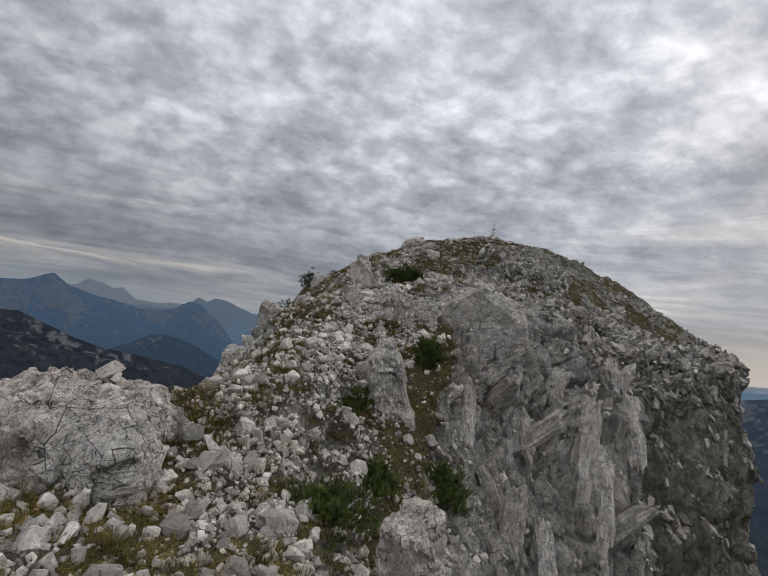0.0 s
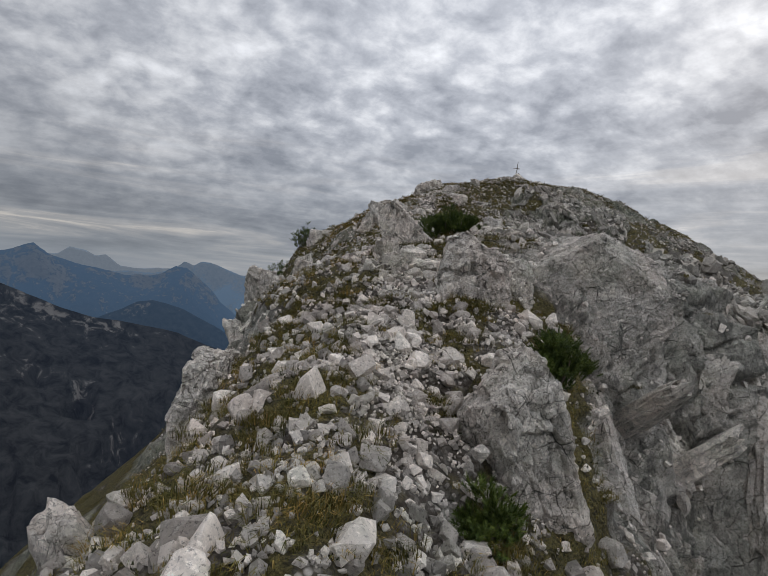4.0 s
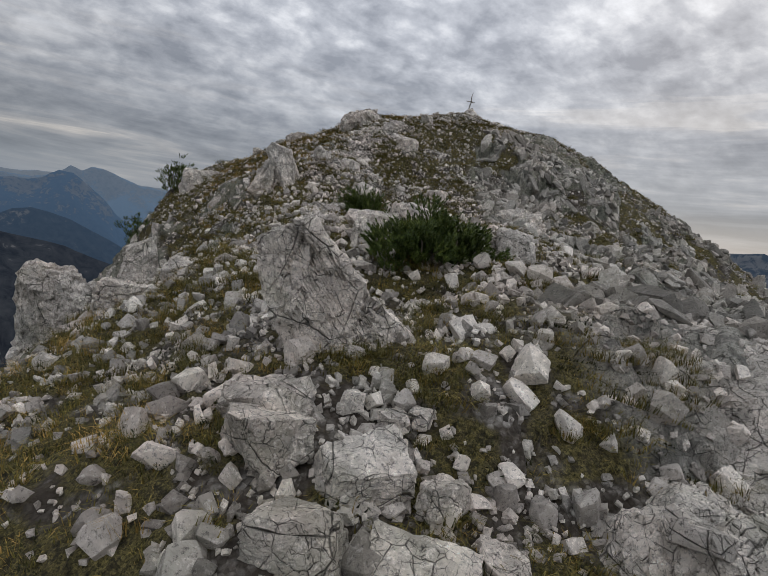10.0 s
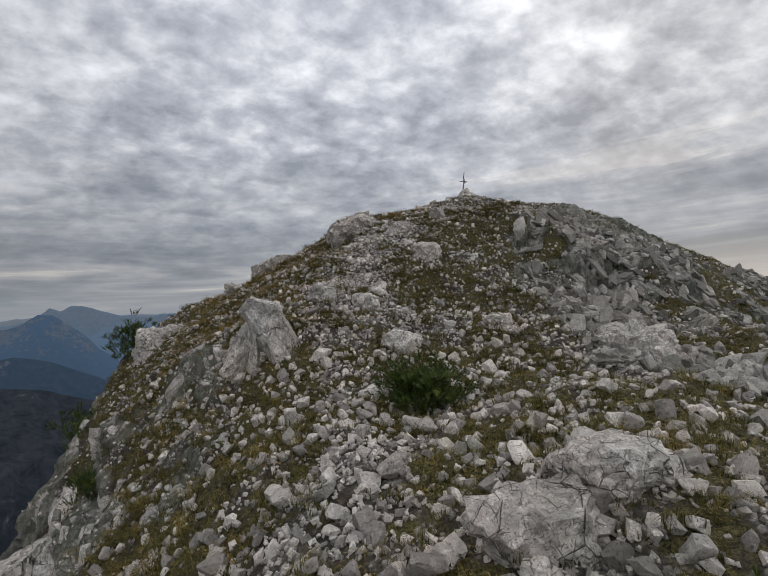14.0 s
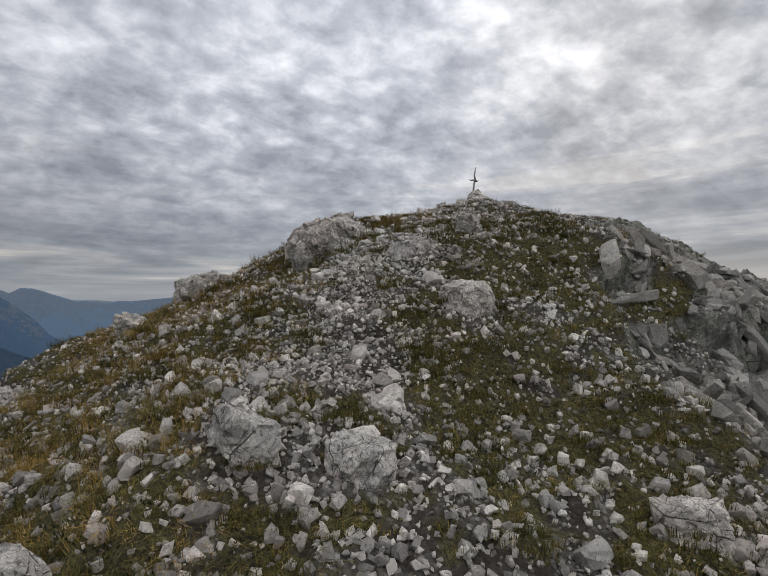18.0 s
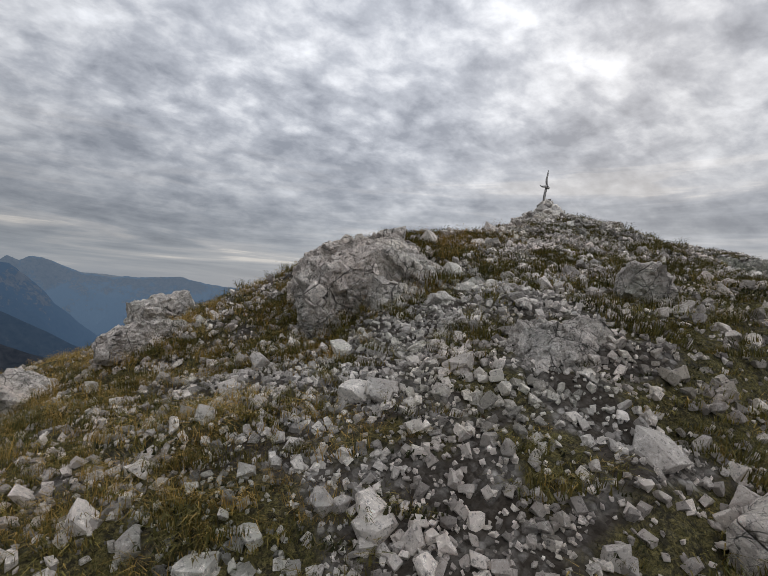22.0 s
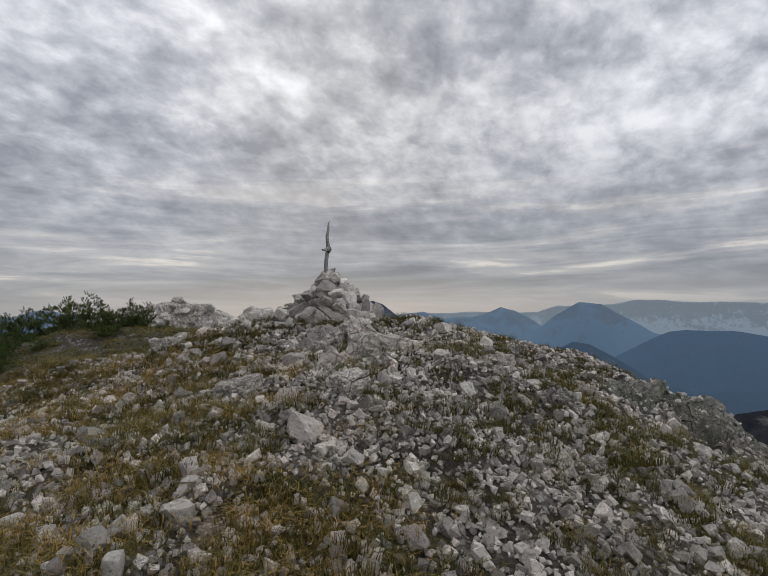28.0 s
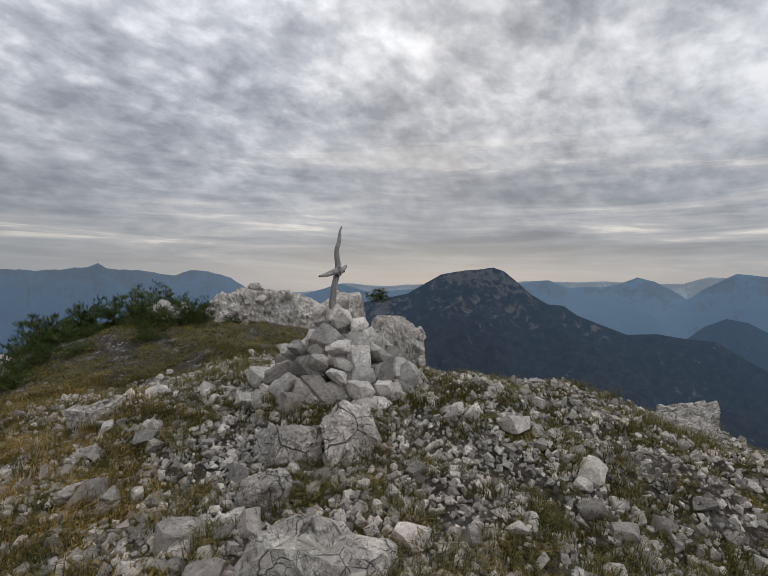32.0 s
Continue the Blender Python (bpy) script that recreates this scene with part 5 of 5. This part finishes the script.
scree("scree", "pale stones strewn through the dry turf", 4800, REACH * CLOSE * np.clip((GT - 0.35) / 0.2, 0, 1) * np.interp(gy, [13, 17, 24, 34, 37], [0.25, 0.8, 1.3, 1.3, 0]) * (gx > -4.5), 0.07, 0.19, 1.7, ROUGH, sink=0.0)


def crag_blocks(name, label, count, weight, lo, hi, shapes, seed, depth=(0.05, 0.30), mat=OUTCROP, jag=0.12, long=(0.9, 2.0)):
    """Joint-bounded blocks and ribs that break a rock face, long side down the slope."""
    g = np.random.default_rng(seed)
    vs, fs, js, base = [], [], [], 0
    for v0, f0, j0 in shapes:
        m = count // len(shapes)
        p, nr, t, r = pick(m, weight, g)
        s = lo * (hi / lo) ** (g.random(m) ** 1.6)
        down = np.array([0, 0, -1.0]) + nr * nr[:, 2:]
        down = down + g.normal(0, 0.18, (m, 3))
        down /= np.linalg.norm(down, axis=1)[:, None] + 1e-6
        nr = nr + g.normal(0, jag, (m, 3))
        side = np.cross(down, nr)
        side /= np.linalg.norm(side, axis=1)[:, None] + 1e-6
        up = np.cross(side, down)
        turn = np.stack([side, down, up], 2)
        sz = np.stack([s * g.uniform(0.5, 0.9, m), s * g.uniform(*long, m), s * g.uniform(0.35, 0.65, m)], 1)
        v, f = scattered(v0, f0, p - up * (sz[:, 2] * g.uniform(*depth, m))[:, None], turn, sz)
        vs.append(v)
        fs.append(f + base)
        js.append(np.tile(j0, m))
        base += len(v)
    me = mesh_np(name, np.concatenate(vs), np.concatenate(fs), mat)
    me.attributes.new("joint", "FLOAT", "POINT").data.foreach_set("value", np.concatenate(js).astype(np.float32))
    return tagged(new(name, me), label, "rock", kind="stuff")


RIBS = [craggy(np.random.default_rng(800 + i), (1, 1, 1), 4, 0.3, 1.2, 0.4) for i in range(8)]
CHIPS = [(v, f, np.zeros(len(v))) for v, f in KINDS]
FACE = ((gy > 5) & (gy < 27) & (gx > trail_x(gy) + 1.2) & (gx < 16) & (GP[..., 2] > -9)).astype(float) * np.clip(GR * 2 - 0.7, 0, 1)
crag_blocks("rock_face", "jointed grey limestone ribs on the summit dome", 40, FACE * (gy > 16) * np.clip((GN[..., 2] - 0.35) * 2, 0, 1), 0.4, 0.9, RIBS, 901, (0.15, 0.4), LICHENED)
crag_blocks("rock_face", "broken limestone ribs on the summit dome's flank", 14000, FACE * (gy > 15.6) * np.clip((GN[..., 2] - 0.45) * 3, 0.0, 1), 0.08, 0.30, CHIPS, 902, (-0.35, 0.1), LICHENED, 0.3)
crag_blocks("rock_face", "tall weathered limestone buttresses on the east cliff", 72, ((gy > 7) & (gy < 17) & (gx > trail_x(gy) + 2.2) & (gx < 12) & (GP[..., 2] > -6) & (GP[..., 2] < 1.2)).astype(float) * np.clip(GR * 2 - 0.7, 0, 1) * np.clip((0.7 - GN[..., 2]) * 4, 0, 1), 0.5, 1.1, RIBS, 905, (0.22, 0.42), OUTCROP, 0.1, (1.6, 3.2))
WALL = ((gy > 4.5) & (gy < 30) & (gx < trail_x(gy) - 1.0) & (gx > -6) & (GP[..., 2] > -4)).astype(float) * np.clip(GR * 2 - 0.5, 0, 1)
crag_blocks("rock_face", "broken pale limestone along the west edge", 40, WALL * ((gy < 20) | (gy > 24.5)), 0.3, 0.9, RIBS, 903)
crag_blocks("rock_face", "small broken limestone blocks along the west edge", 600, WALL, 0.10, 0.35, CHIPS, 904)

# separate stones nearest the trodden line
single = [mesh_np("stone", v * np.array([1.0, 0.8, 0.6]), f, LIME) for v, f in ROUGH]
p, nr, t, r = pick(280, W * np.exp(-(np.abs(gx - trail_x(gy)) / 1.5) ** 2) * (gy < 34), rng)
for i in range(280):
    ob = part("stone", single[i % 10], ground)
    s = 0.085 * (2.7 ** rng.random())
    ob.matrix_world = pose(*(p[i] + nr[i] * s * 0.14), *rng.uniform(-40, 40, 2), rng.uniform(0, 360)) @ Matrix.Scale(s, 4)


def tuft_arrays(rng, blades, length, spread, width):
    v, f = [], []
    for _ in range(blades):
        a, r = rng.uniform(0, 6.283), spread * math.sqrt(rng.random())
        b = np.array([r * math.cos(a), r * math.sin(a), -0.02])
        lean = rng.uniform(0.3, 1.15)
        a2 = a + rng.normal(0, 0.7)
        ln = length * rng.uniform(0.5, 1.15)
        tip = b + ln * np.array([math.cos(a2) * lean, math.sin(a2) * lean, 1.05 - 0.55 * lean])
        mid = b + ln * 0.55 * np.array([math.cos(a2) * lean * 0.6, math.sin(a2) * lean * 0.6, 1.1])
        sd = np.array([-math.sin(a2), math.cos(a2), 0]) * width
        k = len(v)
        v += [b - sd, b + sd, mid + sd * 0.7, mid - sd * 0.7, tip]
        f += [(k, k + 1, k + 2), (k + 3, k + 2, k + 4)]
    return np.array(v), np.array(f)


def tufts(name, label, category, count, weight, shapes, lo, hi, mat):
    vs, fs, base = [], [], 0
    for v0, f0 in shapes:
        m = count // len(shapes)
        p, nr, t, r = pick(m, weight, rng)
        v, f = scattered(v0, f0, p, spun(m, rng, 0.15), rng.uniform(lo, hi, m))
        vs.append(v)
        fs.append(f + base)
        base += len(v)
    return tagged(new(name, mesh_np(name, np.concatenate(vs), np.concatenate(fs), mat)), label, category, kind="stuff")


T = REACH * np.clip((GT - 0.40) / 0.2, 0, 1) * (0.25 + CLOSE)

g1 = [tuft_arrays(np.random.default_rng(400 + i), 46, 0.066, 0.09, 0.0026) for i in range(5)]
tufts("grass", "dry olive and golden alpine grass in tufts", "grass", 16000, T, g1, 0.7, 1.5, GRASS)
h1 = [tuft_arrays(np.random.default_rng(420 + i), 30, 0.035, 0.10, 0.006) for i in range(3)]
tufts("herbs", "low dark cushion plants between the stones", "plant", 7000, REACH * np.clip((GT - 0.36) / 0.15, 0, 1) * CLOSE, h1, 0.6, 1.5, HERB)
c1 = [tuft_arrays(np.random.default_rng(460 + i), 190, 0.085, 0.15, 0.0028) for i in range(4)]
tufts("heath", "round brown-olive heath clumps between the stones", "plant", 4200, REACH * np.clip((GT - 0.34) / 0.15, 0, 1) * CLOSE * np.where(gy > 27, 1.6, 1.0) * (gy < 37), c1, 0.5, 1.45, HEATH)
spread = REACH * np.exp(-(np.abs(gx - trail_x(gy)) / 4.0) ** 2) * np.interp(gy, [25, 28, 34, 37], [0, 1, 1, 0]) * np.clip(fbm(GP.reshape(-1, 3) * 0.9, 3, 71).reshape(gx.shape) * 3 + 0.5, 0.05, 1)
tufts("heath", "small brown and olive heath cushions in the summit scree", "plant", 1300, spread, c1, 0.45, 1.2, HEATH)
l1 = [tuft_arrays(np.random.default_rng(440 + i), 60, 0.135, 0.13, 0.0026) for i in range(3)]
GOLDEN = REACH * np.clip((GT - 0.30) / 0.2, 0, 1) * np.clip((trail_x(gy) + 0.3 - gx) / 1.2, 0, 1) * np.interp(gy, [22, 27, 36, 38], [0.15, 1, 1, 0]) * (gx > -3)
tufts("grass", "long golden autumn grass on the summit's west side", "grass", 3600, GOLDEN, l1, 0.55, 1.15, GOLD)
